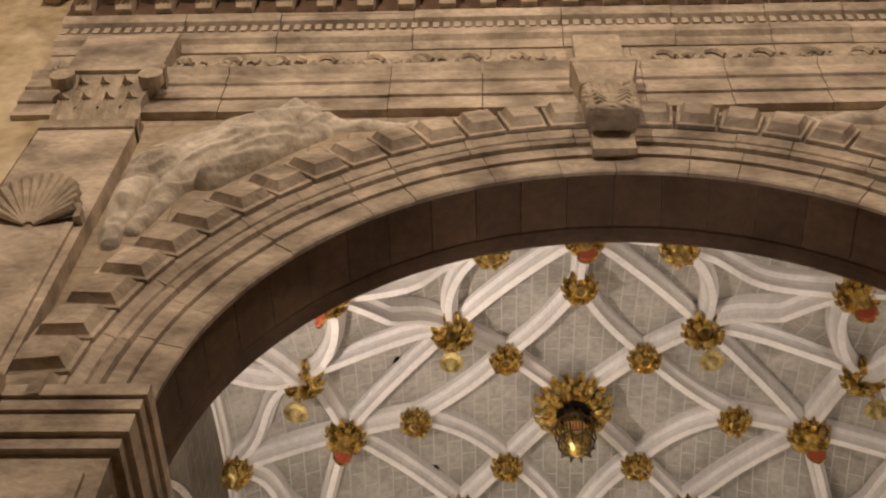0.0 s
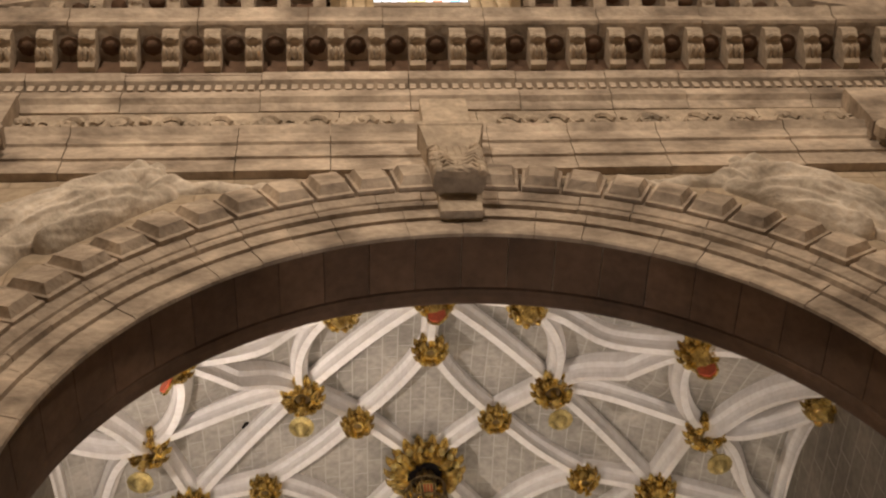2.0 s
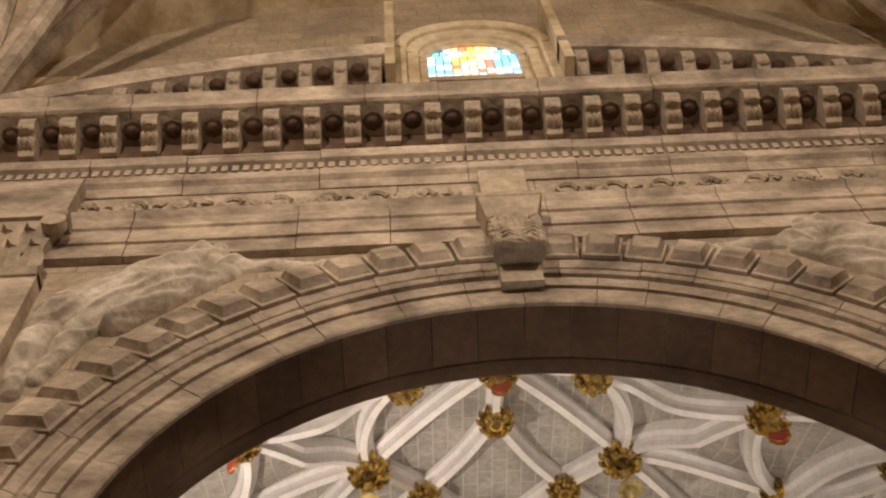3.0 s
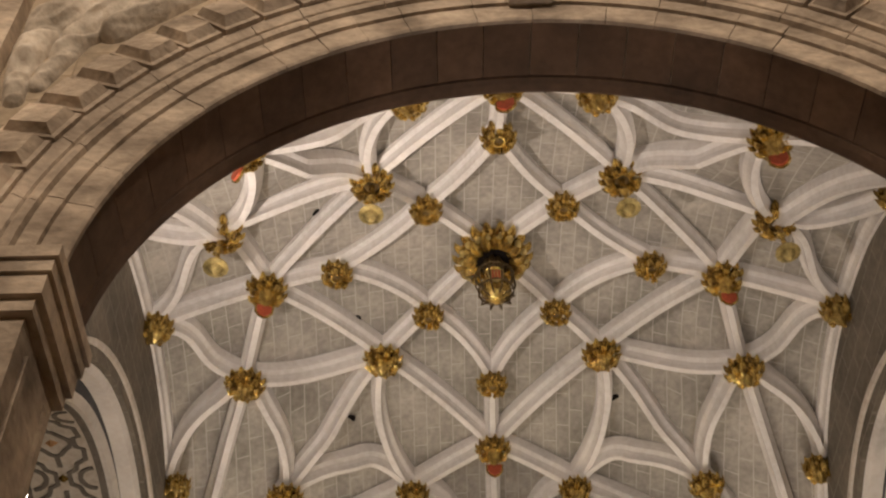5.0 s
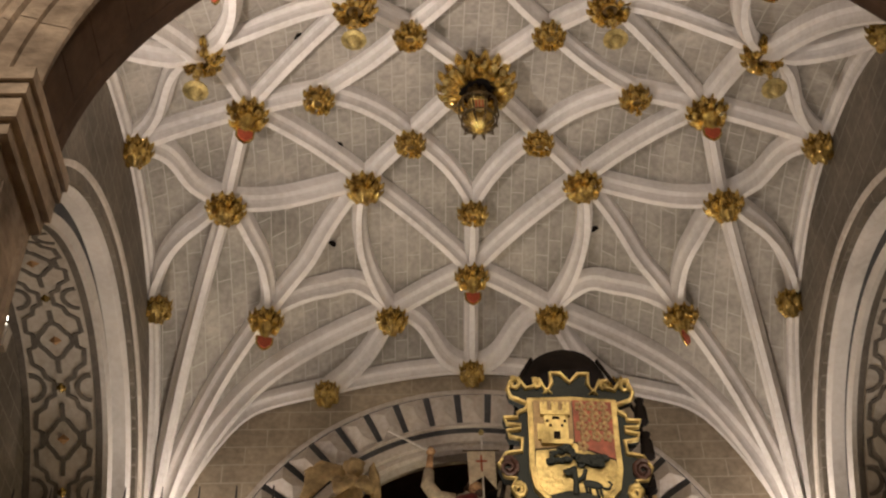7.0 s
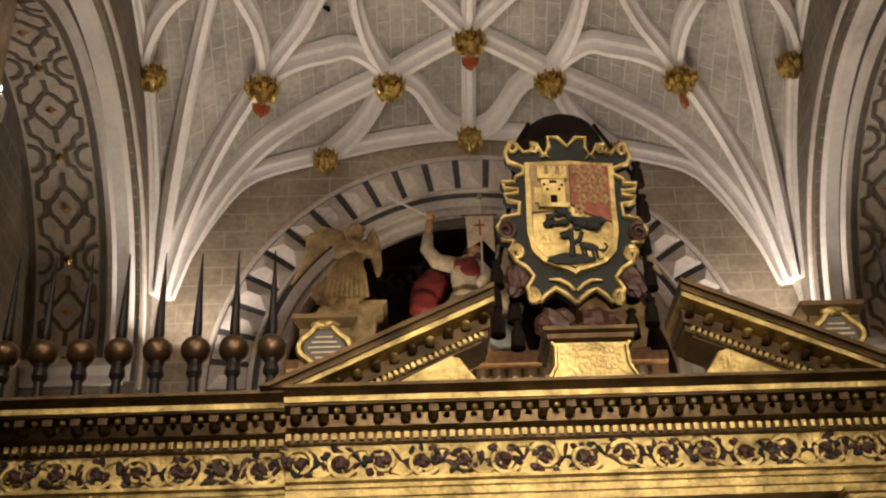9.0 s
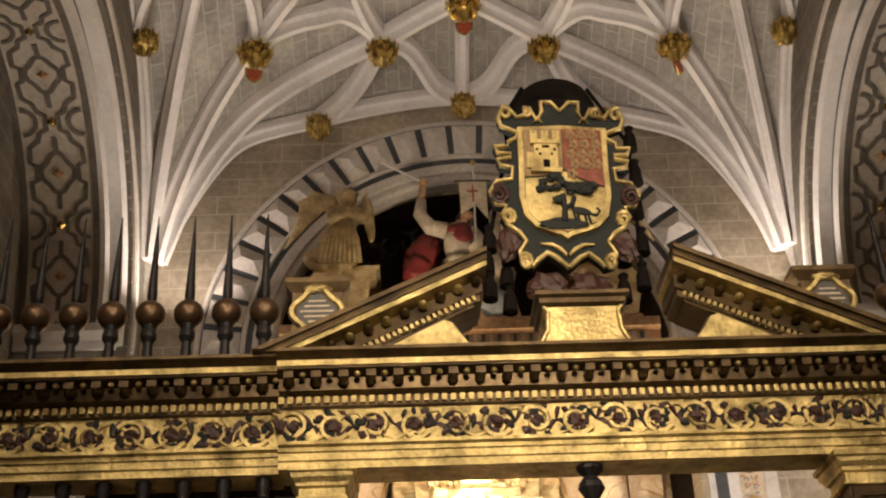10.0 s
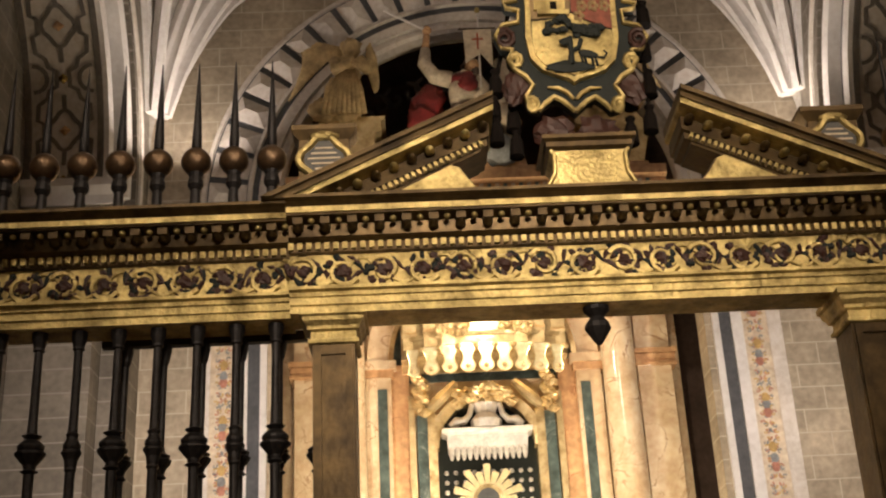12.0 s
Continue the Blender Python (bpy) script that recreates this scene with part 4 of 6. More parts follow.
for sx in (-1, 1):
    c = sx * 6.65
    pil = holder("pilaster", "tall limestone pilaster with a leafy Corinthian capital", "pilaster", (c, YF, 0), group="pilasters flanking the arch")
    T0 = Matrix.Translation((-c, -YF, 0))

    def at_pil(name, bm, mat=M_NAVE):
        bm.transform(T0)
        return part(name, bm, mat, pil)
    bm = bmesh.new()
    box(bm, c - 0.62, c + 0.62, YF - 0.22, YF + 0.05, 0, 15.45)
    at_pil("shaft", bm)
    bm = bmesh.new()
    run_x(bm, [(YF + 0.05, 15.35), (YF - 0.26, 15.35), (YF - 0.32, 15.45), (YF - 0.26, 15.55), (YF + 0.05, 15.55)], c - 0.62, c + 0.62)
    at_pil("necking", bm)
    bm = bmesh.new()
    quads(bm, [[(c - w, YF + 0.05, z), (c + w, YF + 0.05, z), (c + w, YF - d, z), (c - w, YF - d, z)] for w, d, z in ((0.5, 0.2, 15.5), (0.52, 0.24, 16.2), (0.66, 0.4, 16.65))], True, True)
    at_pil("bell", bm, M_CARVED)
    bm = bmesh.new()
    box(bm, c - 0.74, c + 0.74, YF - 0.46, YF + 0.05, 16.65, 16.8)
    box(bm, c - 0.66, c + 0.66, YF - 0.40, YF + 0.05, 16.8, 18.0)
    at_pil("abacus", bm)
    for row, (z, n, out) in enumerate(((15.55, 4, 0.22), (15.95, 3, 0.26))):
        for k in range(n):
            x = c + (k - (n - 1) / 2) * 0.3
            at_pil("acanthus_leaf", leaf(bmesh.new(), (x, YF - 0.22, z), 0.15, 0.55, out), M_CARVED)
    for s in (-1, 1):
        at_pil("volute", turned(bmesh.new(), [(0.05, -0.1), (0.17, -0.08), (0.17, 0.08), (0.05, 0.1)], n=12, m=Matrix.Translation((c + s * 0.6, YF - 0.4, 16.5)) @ pose(0, 0, 0, 90, 0, 0)), M_CARVED)
    # framed panel and shell on the shaft
    for j in range(13):
        a = math.pi * j / 12
        bm = bmesh.new()
        tube(bm, [(c + 0.05 * math.cos(a), YF - 0.24, 13.0 + 0.05 * math.sin(a)), (c + 0.5 * math.cos(a), YF - 0.36, 13.2 + 0.7 * math.sin(a))], [0.02, 0.07], 6)
        at_pil("shell_flute", bm, M_CARVED)
    at_pil("shell_hood", arc_ring(bmesh.new(), c, 13.0, [(0.52, YF - 0.2), (0.52, YF - 0.33), (0.6, YF - 0.35), (0.62, YF - 0.2)], 0, 180, 20))
    for s in (-1, 1):
        bm = bmesh.new()
        a, b = sorted((c + s * 0.43, c + s * 0.52))
        box(bm, a, b, YF - 0.27, YF - 0.2, 1.5, 13.0)
        at_pil("panel_strip", bm)
    for w, z0, z1 in ((0.08, 9.35, 9.5), (0.14, 9.5, 9.75), (0.2, 9.75, 9.9), (0.26, 9.9, 10.05), (0.12, 10.05, 10.2)):
        bm = bmesh.new()
        box(bm, c - 0.66 - w, c + 0.66 + w * 0.4, YF - 0.24 - w, YF + 0.05, z0, z1)
        at_pil("impost_moulding", bm)
    bm = bmesh.new()
    a, b = sorted((sx * 7.45, sx * 9.98))
    box(bm, a, b, YF - 0.03, YF - 0.003, 0, 24)
    tagged(part("wall_plaster", bm, M_PLASTER), "rough ochre plaster beside the pilaster", "wall", kind="structure")
    # impost of the jamb
    jamb = holder("jamb_pier", "panelled limestone jamb pier with a moulded impost", "pier", (sx * 5.2, YF, 0), group="piers of the great arch")
    J = Matrix.Translation((-sx * 5.2, -YF, 0))

    def at_jamb(name, bm, mat=M_NAVE):
        bm.transform(J)
        return part(name, bm, mat, jamb)
    for w, z0, z1 in ((0.10, 9.35, 9.5), (0.16, 9.5, 9.75), (0.24, 9.9, 10.05), (0.2, 9.75, 9.9), (0.10, 10.05, 10.2)):
        bm = bmesh.new()
        a, b = sorted((sx * (R_ARCH - w), sx * 6.05))
        box(bm, a, b, YF - w - 0.1, 8.25, z0, z1)
        at_jamb("impost_moulding", bm)
    bm = bmesh.new()
    a, b = sorted((sx * (R_ARCH - 0.02), sx * 6.0))
    box(bm, a, b, YF - 0.12, 8.2, 0, 9.35)
    at_jamb("shaft", bm)
    for off in (0.14, 1.02):
        bm = bmesh.new()
        a, b = sorted((sx * (R_ARCH + off), sx * (R_ARCH + off + 0.08)))
        box(bm, a, b, YF - 0.17, YF - 0.1, 1.2, 9.1)
        at_jamb("panel_strip", bm)
    bm = bmesh.new()
    for yy in (YF + 0.1, YF + 0.8):
        a, b = sorted((sx * (R_ARCH - 0.06), sx * R_ARCH))
        box(bm, a, b, yy, yy + 0.08, 1.2, 9.1)
    at_jamb("reveal_strip", bm)
    # reclining carved figure in the spandrel, a relief that swells out of the wall
    bones = [(*FIGURE[j], *FIGURE[j + 1]) for j in range(len(FIGURE) - 1)]
    hx, hz = HEAD
    bones += [(hx, hz - 0.04, 0.2, hx + 0.02, hz + 0.06, 0.19), (hx - 0.05, hz - 0.25, 0.22, -3.0, 15.72, 0.13), (-3.0, 15.72, 0.13, HAND[0], HAND[1], 0.09),
              (-4.2, 15.7, 0.17, -4.95, 15.72, 0.13), (-4.95, 15.72, 0.12, -5.8, 15.3, 0.08), (-4.8, 14.8, 0.34, -5.3, 14.2, 0.24), (-5.3, 14.2, 0.22, -5.55, 13.2, 0.13),
              (-4.1, 15.3, 0.3, -4.9, 14.35, 0.26), (-3.7, 15.55, 0.2, -4.4, 14.9, 0.22)]
    NXF, NZF = 210, 180
    grid = []
    for iz in range(NZF + 1):
        row = []
        for ix in range(NXF + 1):
            x, z = -6.2 + 4.3 * ix / NXF, 12.5 + 3.9 * iz / NZF
            w = noise.noise(Vector((x * 1.7, z * 1.7, 3.0)))
            best = 0.0
            for xa, za, ra, xb, zb, rb in bones:
                ux, uz = xb - xa, zb - za
                t = min(max(((x - xa) * ux + (z - za) * uz) / (ux * ux + uz * uz), 0), 1)
                r = (ra + (rb - ra) * t) * (0.88 + 0.05 * w)
                q = r * r - (x - xa - ux * t) ** 2 - (z - za - uz * t) ** 2
                if q > 0:
                    best = max(best, math.sqrt(q))
            across = x * 0.6 - z * 0.8
            along = 0.8 * x + 0.6 * z
            sway = noise.noise(Vector((along * 0.9, across * 1.4, 7)))
            ridge = 1 - 2 * abs(noise.noise(Vector((along * 0.8 + 0.5 * sway, across * 3.4, 2))))
            crease = 1 - 2 * abs(noise.noise(Vector((along * 1.5, across * 7.5 + sway, 9))))
            fold = 0.13 * (ridge - 0.6) + 0.07 * (crease - 0.6)
            grain = 0.02 * noise.noise(Vector((x * 7, z * 7, 1)))
            depth = best * 1.15 + (fold + grain) * min(best * 5, 1) - 0.03 if best > 0 else -0.04
            row.append((-sx * x, YF - depth, z))
        grid.append(row)
    bm = bmesh.new()
    quads(bm, grid)
    flat = [f for f in bm.faces if max(YF - v.co.y for v in f.verts) < 0]
    bmesh.ops.delete(bm, geom=flat, context="FACES")
    tagged(part("spandrel_statue", bm, M_STATUE, smooth=True), "weathered stone reclining statue carved in the spandrel", "statue", group="spandrel statues")


# ---- the gilded screen ----
gate = holder("choir_screen", "tall gilded iron screen with a carved frieze and dark bars", "gate", (0, 8.6, 0))
G0 = Matrix.Translation((0, -8.6, 0))
GX = 5.7


def at_gate(name, bm, mat, label="", parent=None):
    bm.transform(G0)
    return part(name, bm, mat, parent or gate, label)


def stepped(x0, x1, section, dy=0.0):
    return run_x(bmesh.new(), [(y + dy, z) for y, z in section], x0, x1)


BAYS = ((-GX, -2.3, 0.0), (-2.3, 2.3, -0.09), (2.3, GX, 0.0))
for x0, x1, dy in BAYS:
    at_gate("architrave", stepped(x0, x1, [(8.95, 4.69), (8.60, 4.69), (8.60, 4.745), (8.58, 4.75), (8.58, 4.805), (8.56, 4.81), (8.56, 4.84), (8.52, 4.85), (8.52, 4.875), (8.95, 4.875)], dy), M_GATE)
    at_gate("frieze", stepped(x0, x1, [(8.95, 4.875), (8.60, 4.875), (8.60, 5.15), (8.95, 5.15)], dy), M_GATE)
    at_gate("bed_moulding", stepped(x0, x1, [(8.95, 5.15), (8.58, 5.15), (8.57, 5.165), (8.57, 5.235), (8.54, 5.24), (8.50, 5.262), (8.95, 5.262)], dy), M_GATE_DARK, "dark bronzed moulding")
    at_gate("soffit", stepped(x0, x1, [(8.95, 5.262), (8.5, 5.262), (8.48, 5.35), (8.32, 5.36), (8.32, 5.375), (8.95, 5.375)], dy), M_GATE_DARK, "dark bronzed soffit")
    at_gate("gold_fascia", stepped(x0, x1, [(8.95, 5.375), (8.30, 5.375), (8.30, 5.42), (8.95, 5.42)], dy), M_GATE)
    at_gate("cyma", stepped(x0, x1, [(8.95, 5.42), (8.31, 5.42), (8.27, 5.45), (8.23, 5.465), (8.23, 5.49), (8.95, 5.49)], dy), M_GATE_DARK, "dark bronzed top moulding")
bm = bmesh.new()
box(bm, -0.019, 0.019, 8.535, 8.58, 5.175, 5.228)
d0 = at_gate("dentil", bm, M_GATE)
bm = bmesh.new()
box(bm, -0.035, 0.035, 8.34, 8.5, 5.30, 5.355)
lump(bm, (0, 8.42, 5.295), (0.035, 0.07, 0.025), 6)
m0 = at_gate("bracket", bm, M_GATE_DARK)
bm = bmesh.new()
lump(bm, (0, 8.38, 5.335), (0.026, 0.026, 0.022), 6)
s0 = at_gate("boss_stud", bm, M_GATE)
n = 168
xs = [-5.65 + 11.3 * i / n for i in range(n + 1)]
for i, x in enumerate(xs):
    dy = -0.09 if abs(x) < 2.3 else 0
    share("dentil", d0, gate, Matrix.Translation((x, dy, 0)))
    if i % 3 == 0:
        share("bracket", m0, gate, Matrix.Translation((x, dy, 0)))
        share("boss_stud", s0, gate, Matrix.Translation((x + 0.1, dy, 0)))
d0.location, m0.location, s0.location = (-5.68, 0, 0), (-5.69, 0, 0), (-5.6, 0, -0.002)


def scroll(x, y, z, r, turns, s, steps=16):
    """A flat spiral."""
    return [(x + s * r * (1 - 0.8 * j / steps) * math.cos(2.6 - turns * j / steps), y, z + r * (1 - 0.8 * j / steps) * math.sin(2.6 - turns * j / steps)) for j in range(steps + 1)]


relief = {"gold_scrollwork": (bmesh.new(), M_GATE), "maroon_leaves": (bmesh.new(), M_MAROON), "green_leaves": (bmesh.new(), M_GREEN)}
rnd = random.Random(8)
k = 0
x = -5.5
while x < 5.5:
    y = 8.505 if abs(x) < 2.3 else 8.595
    s, up = (1 if k % 2 else -1), (1 if k % 2 else -1)
    z = 5.012
    tube(relief["gold_scrollwork"][0], [(px, y, z + up * (pz - z)) for px, _, pz in scroll(x, y, z, 0.122, 7.5, s)], [0.028 - 0.001 * j for j in range(17)], 6, 0.8)
    tube(relief["gold_scrollwork"][0], [(x - 0.15 + 0.3 * q, y, z + up * 0.105 * math.cos(math.pi * q)) for q in [j / 8 for j in range(9)]], 0.016, 6, 0.8)
    lump(relief["maroon_leaves"][0], (x, y, z), (0.058, 0.03, 0.052), 7, rough=0.6, seed=k)
    for j in range(13):
        a = rnd.uniform(0, 6.28)
        rr = rnd.uniform(0.06, 0.13)
        lump(relief["green_leaves" if j % 3 == 0 else "maroon_leaves"][0], (x + rr * math.cos(a), y + 0.004, z + rr * math.sin(a)), (rnd.uniform(0.024, 0.05), 0.02, rnd.uniform(0.018, 0.034)), 6, m=pose(0, 0, 0, 0, rnd.uniform(0, 180), 0), rough=0.5, seed=j)
    for j in range(3):
        q = (rnd.uniform(-0.15, 0.15), up * rnd.uniform(0.05, 0.12) * (1 if j % 2 else -1))
        tube(relief["maroon_leaves" if j else "green_leaves"][0], [(x + 0.15 + q[0] * t, y, z + q[1] * t + 0.03 * math.sin(3 * t)) for t in (0, 0.35, 0.7, 1)], [0.008, 0.02, 0.018, 0.004], 5, 0.8)
    k += 1
    x += 0.30
for name, (bm, mat) in relief.items():
    tagged(at_gate(name, bm, mat, "carved scrolling leaves of the frieze"), kind="stuff")

# posts and bars
for sx in (-1, 1):
    c = sx * 1.98
    bm = bmesh.new()
    box(bm, c - 0.155, c + 0.155, 8.5, 8.86, 0, 4.48)
    post = at_gate("post", bm, M_GATE_DARK, "panelled bronzed iron post")
    for x0 in (-0.14, 0.09):
        bm = bmesh.new()
        box(bm, c + x0, c + x0 + 0.05, 8.47, 8.5, 0.5, 4.42)
        at_gate("panel_strip", bm, M_GATE_DARK, "", post)
    bm = bmesh.new()
    box(bm, c - 0.10, c + 0.10, 8.475, 8.5, 4.36, 4.42)
    at_gate("panel_head", bm, M_GATE_DARK, "", post)
    bm = bmesh.new()
    quads(bm, [[(c - w, 8.68 - w * 1.1, z), (c + w, 8.68 - w * 1.1, z), (c + w, 8.68 + w * 1.1, z), (c - w, 8.68 + w * 1.1, z)] for w, z in ((0.17, 4.44), (0.185, 4.45), (0.185, 4.475), (0.165, 4.485), (0.165, 4.54), (0.19, 4.55), (0.195, 4.575), (0.22, 4.61), (0.225, 4.64), (0.245, 4.65), (0.245, 4.69))], True, True)
    at_gate("capital", bm, M_GATE, "gilded moulded capital", post)


def bar(stout):
    """A turned bar: stout ones carry a wide double collar, slender ones a single one."""
    k = 1.0 if stout else 0.66
    r = 0.038 if stout else 0.036
    knot = [(r, 3.630), (0.055 * k + 0.01, 3.645), (r + 0.006, 3.660), (r + 0.01, 3.690), (0.075 * k, 3.720), (0.098 * k, 3.750), (0.112 * k, 3.765), (0.112 * k, 3.780),
            (0.088 * k, 3.792), (0.098 * k, 3.815), (0.098 * k, 3.830), (0.07 * k, 3.860), (r + 0.004, 3.880), (0.064 * k + 0.008, 3.905), (r, 3.920)]
    return turned(bmesh.new(), [(r, 0), *knot, (0.033, 4.1), (0.031, 4.54), (0.046, 4.55), (0.04, 4.57), (0.048, 4.60), (0.06, 4.64), (0.06, 4.69)], n=14)


bars = {}
for sx in (-1, 1):
    for i in range(11):
        stout = i % 2 == 0
        m = Matrix.Translation((sx * (2.425 + 0.293 * i), 0.12, 0))
        if stout in bars:
            share("bar", bars[stout], gate, m)
        else:
            bars[stout] = part("bar", bar(stout), M_IRON, gate)
            bars[stout].matrix_basis = m
    bm = bmesh.new()
    a, b = sorted((sx * 2.1, sx * GX))
    box(bm, a, b, 8.66, 8.78, 0.1, 0.2)
    at_gate("bottom_rail", bm, M_IRON)
# leaf of the gate standing open behind
leaf_gate = holder("gate_leaf", "open black iron gate leaf with turned bars", "gate leaf", (-2.3, 9.05, 0))
bm = bmesh.new()
box(bm, -1.5, 0.1, -0.04, 0.04, 4.66, 4.74)
part("top_rail", bm, M_IRON, leaf_gate)
bm = bmesh.new()
box(bm, -1.5, 0.1, -0.04, 0.04, 0.0, 0.12)
part("bottom_rail", bm, M_IRON, leaf_gate)
lb = None
for i in range(6):
    x = -1.32 + 0.295 * i
    if lb is None:
        lb = part("bar", turned(bmesh.new(), [(0.03, 0.05), (0.03, 3.62), (0.055, 3.635), (0.034, 3.66), (0.05, 3.70), (0.085, 3.745), (0.09, 3.765), (0.07, 3.775), (0.08, 3.80), (0.04, 3.83), (0.03, 3.87), (0.03, 4.5), (0.045, 4.54), (0.06, 4.62), (0.06, 4.67)], n=12), M_IRON, leaf_gate)
        lb.location.x = x
    else:
        share("bar", lb, leaf_gate, Matrix.Translation((x, 0, 0)))
knob = part("hanging_finial", turned(bmesh.new(), [(0.02, 4.40), (0.05, 4.44), (0.1, 4.52), (0.09, 4.56), (0.05, 4.61), (0.1, 4.66), (0.1, 4.70)], n=12), M_IRON, gate, "dark turned finial")
knob.location = (-0.02, 0.04, 0)

# balls with spikes along the top
fin0 = None
for sx in (-1, 1):
    for i in range(11):
        x = sx * (2.435 + 0.29 * i)
        if fin0 is None:
            fin0 = part("finial", turned(bmesh.new(), [(0.06, 5.49), (0.045, 5.5), (0.036, 5.7), (0.045, 5.71), (0.062, 5.74), (0.06, 5.77), (0.05, 5.81), (0.06, 5.84)], n=12), M_IRON, gate)
            fin0.location = (x, -0.15, 0)
            bm = bmesh.new()
            lump(bm, (0, 0, 5.94), (0.115, 0.115, 0.115), 14)
            ball0 = part("ball", bm, M_BALL, fin0, "bronze ball", smooth=True)
            sp0 = part("spike", turned(bmesh.new(), [(0.036, 6.0), (0.04, 6.12), (0.03, 6.3), (0.018, 6.55), (0.004, 6.82)], n=8), M_IRON, fin0, "black iron spike", smooth=True)
        else:
            f = share("finial", fin0, gate, Matrix.Translation((x, -0.15, 0)))
            share("ball", ball0, f)
            share("spike", sp0, f)

# broken pediment
TAN = 0.82 / 1.76


def rake(sx, v0, v1, x_end, y0, y1, mat, name, label=""):
    def line(x, v):
        return 5.49 + (x + 2.47) * TAN - v / math.cos(math.atan(TAN))
    base = 5.485
    xt = -2.47 + (base - 5.49 + v0 / math.cos(math.atan(TAN))) / TAN
    xb = -2.47 + (base - 5.49 + v1 / math.cos(math.atan(TAN))) / TAN
    out = [(xt, base), (xb, base), (x_end, line(x_end, v1)), (x_end, line(x_end, v0))]
    bm = bmesh.new()
    slab(bm, [(-sx * x, z) for x, z in out], y0, y1)
    return at_gate(name, bm, mat, label)


for sx in (-1, 1):
    xe = -0.72
    rake(sx, 0.0, 0.035, xe, 8.14, 8.9, M_GATE_DARK, "rake_top", "dark bronzed moulding")
    rake(sx, 0.035, 0.075, xe, 8.18, 8.9, M_GATE_DARK, "rake_cyma", "dark bronzed moulding")
    rake(sx, 0.075, 0.115, xe, 8.21, 8.9, M_GATE, "rake_fascia")
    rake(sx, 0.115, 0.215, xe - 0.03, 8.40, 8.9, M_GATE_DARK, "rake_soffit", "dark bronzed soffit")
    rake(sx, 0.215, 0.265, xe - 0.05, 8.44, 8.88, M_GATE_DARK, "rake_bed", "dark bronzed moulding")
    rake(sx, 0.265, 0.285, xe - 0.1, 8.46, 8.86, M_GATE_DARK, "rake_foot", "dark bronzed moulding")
    for i in range(22):
        t = -1.75 + 0.93 * i / 21
        z = 5.49 + (t + 2.47) * TAN - 0.24 / math.cos(math.atan(TAN))
        bm = bmesh.new()
        box(bm, -0.013, 0.013, -0.03, 0.03, -0.02, 0.02)
        bm.transform(Matrix.Translation((-sx * t, 8.43, z)) @ pose(0, 0, 0, 0, sx * math.degrees(math.atan(TAN)), 0))
        at_gate("dentil", bm, M_GATE)
    for i in range(10):
        t = -2.05 + 1.25 * i / 9
        z = 5.49 + (t + 2.47) * TAN - 0.15 / math.cos(math.atan(TAN))
        bm = bmesh.new()
        lump(bm, (-sx * t, 8.34, z), (0.04, 0.07, 0.03), 7)
        at_gate("bracket", bm, M_GATE_DARK if i % 2 else M_GATE)
    bm = bmesh.new()
    slab(bm, [(-sx * x, z) for x, z in ((-1.72, 5.485), (-0.80, 5.485), (-0.84, 5.58), (-0.92, 5.68), (-1.0, 5.80), (-1.06, 5.82))], 8.42, 8.6)
    at_gate("tympanum", bm, M_GATE)
    bm = bmesh.new()
    tube(bm, [(-sx * x, 8.46, z) for x, z in ((-1.68, 5.5), (-1.06, 5.81), (-1.0, 5.80), (-0.92, 5.68), (-0.84, 5.58), (-0.80, 5.49))], 0.018)
    at_gate("tympanum_rim", bm, M_GATE_DARK)

# pedestal of the arms
ped = [(-0.43, 5.485), (0.43, 5.485), (0.34, 5.55), (0.28, 5.66), (0.27, 5.82), (0.3, 5.86), (-0.3, 5.86), (-0.27, 5.82), (-0.28, 5.66), (-0.34, 5.55)]
bm = bmesh.new()
slab(bm, ped, 8.33, 8.75)
at_gate("pedestal", bm, M_GATE)
bm = bmesh.new()
tube(bm, [(x, 8.32, z) for x, z in ped[2:6]], 0.018)
at_gate("pedestal_rim", bm, M_GATE)
bm = bmesh.new()
tube(bm, [(x, 8.32, z) for x, z in ped[6:]], 0.018)
at_gate("pedestal_rim", bm, M_GATE)
bm = bmesh.new()
quads(bm, [[(-w, 8.54 - d, z), (w, 8.54 - d, z), (w, 8.54 + d, z), (-w, 8.54 + d, z)] for w, d, z in ((0.29, 0.22, 5.86), (0.33, 0.25, 5.88), (0.33, 0.25, 5.92), (0.36, 0.28, 5.94), (0.36, 0.28, 5.97))], True, True)
at_gate("pedestal_cap", bm, M_GATE_DARK)

# ---- coat of arms ----
arms = holder("coat_of_arms", "painted wooden coat of arms in a gilded green cartouche", "coat of arms", (-0.06, 8.5, 6.0))
arms.rotation_euler = (radians(-4), radians(2.5), 0)
arms.scale = (0.98, 1, 1.215)
STEP_X, STEP_Z = 0.005, 0.00458
half = [(q * STEP_X, 0.22 + (h - 27) * STEP_Z) for q, h in (
    (0, 27), (20, 45), (34, 52), (50, 40), (58, 30), (76, 36), (80, 52), (68, 72), (80, 88), (98, 100), (108, 118), (100, 135), (118, 138), (128, 160), (116, 180), (90, 185),
    (88, 207), (109, 211), (114, 222), (91, 226), (90, 233), (113, 235), (119, 247), (95, 248), (95, 256), (80, 265), (78, 276), (106, 288), (111, 302), (106, 318), (92, 325),
    (78, 306), (66, 310), (54, 325), (42, 300), (32, 318), (34, 338), (16, 338), (0, 320))]


def outline(k=1.0, cz=0.95):
    pts = [(x * k, cz + (z - cz) * k) for x, z in half]
    return pts + [(-x, z) for x, z in reversed(pts[1:-1])]


def at_arms(name, bm, mat, label="", smooth=False):
    return part(name, bm, mat, arms, label, smooth)


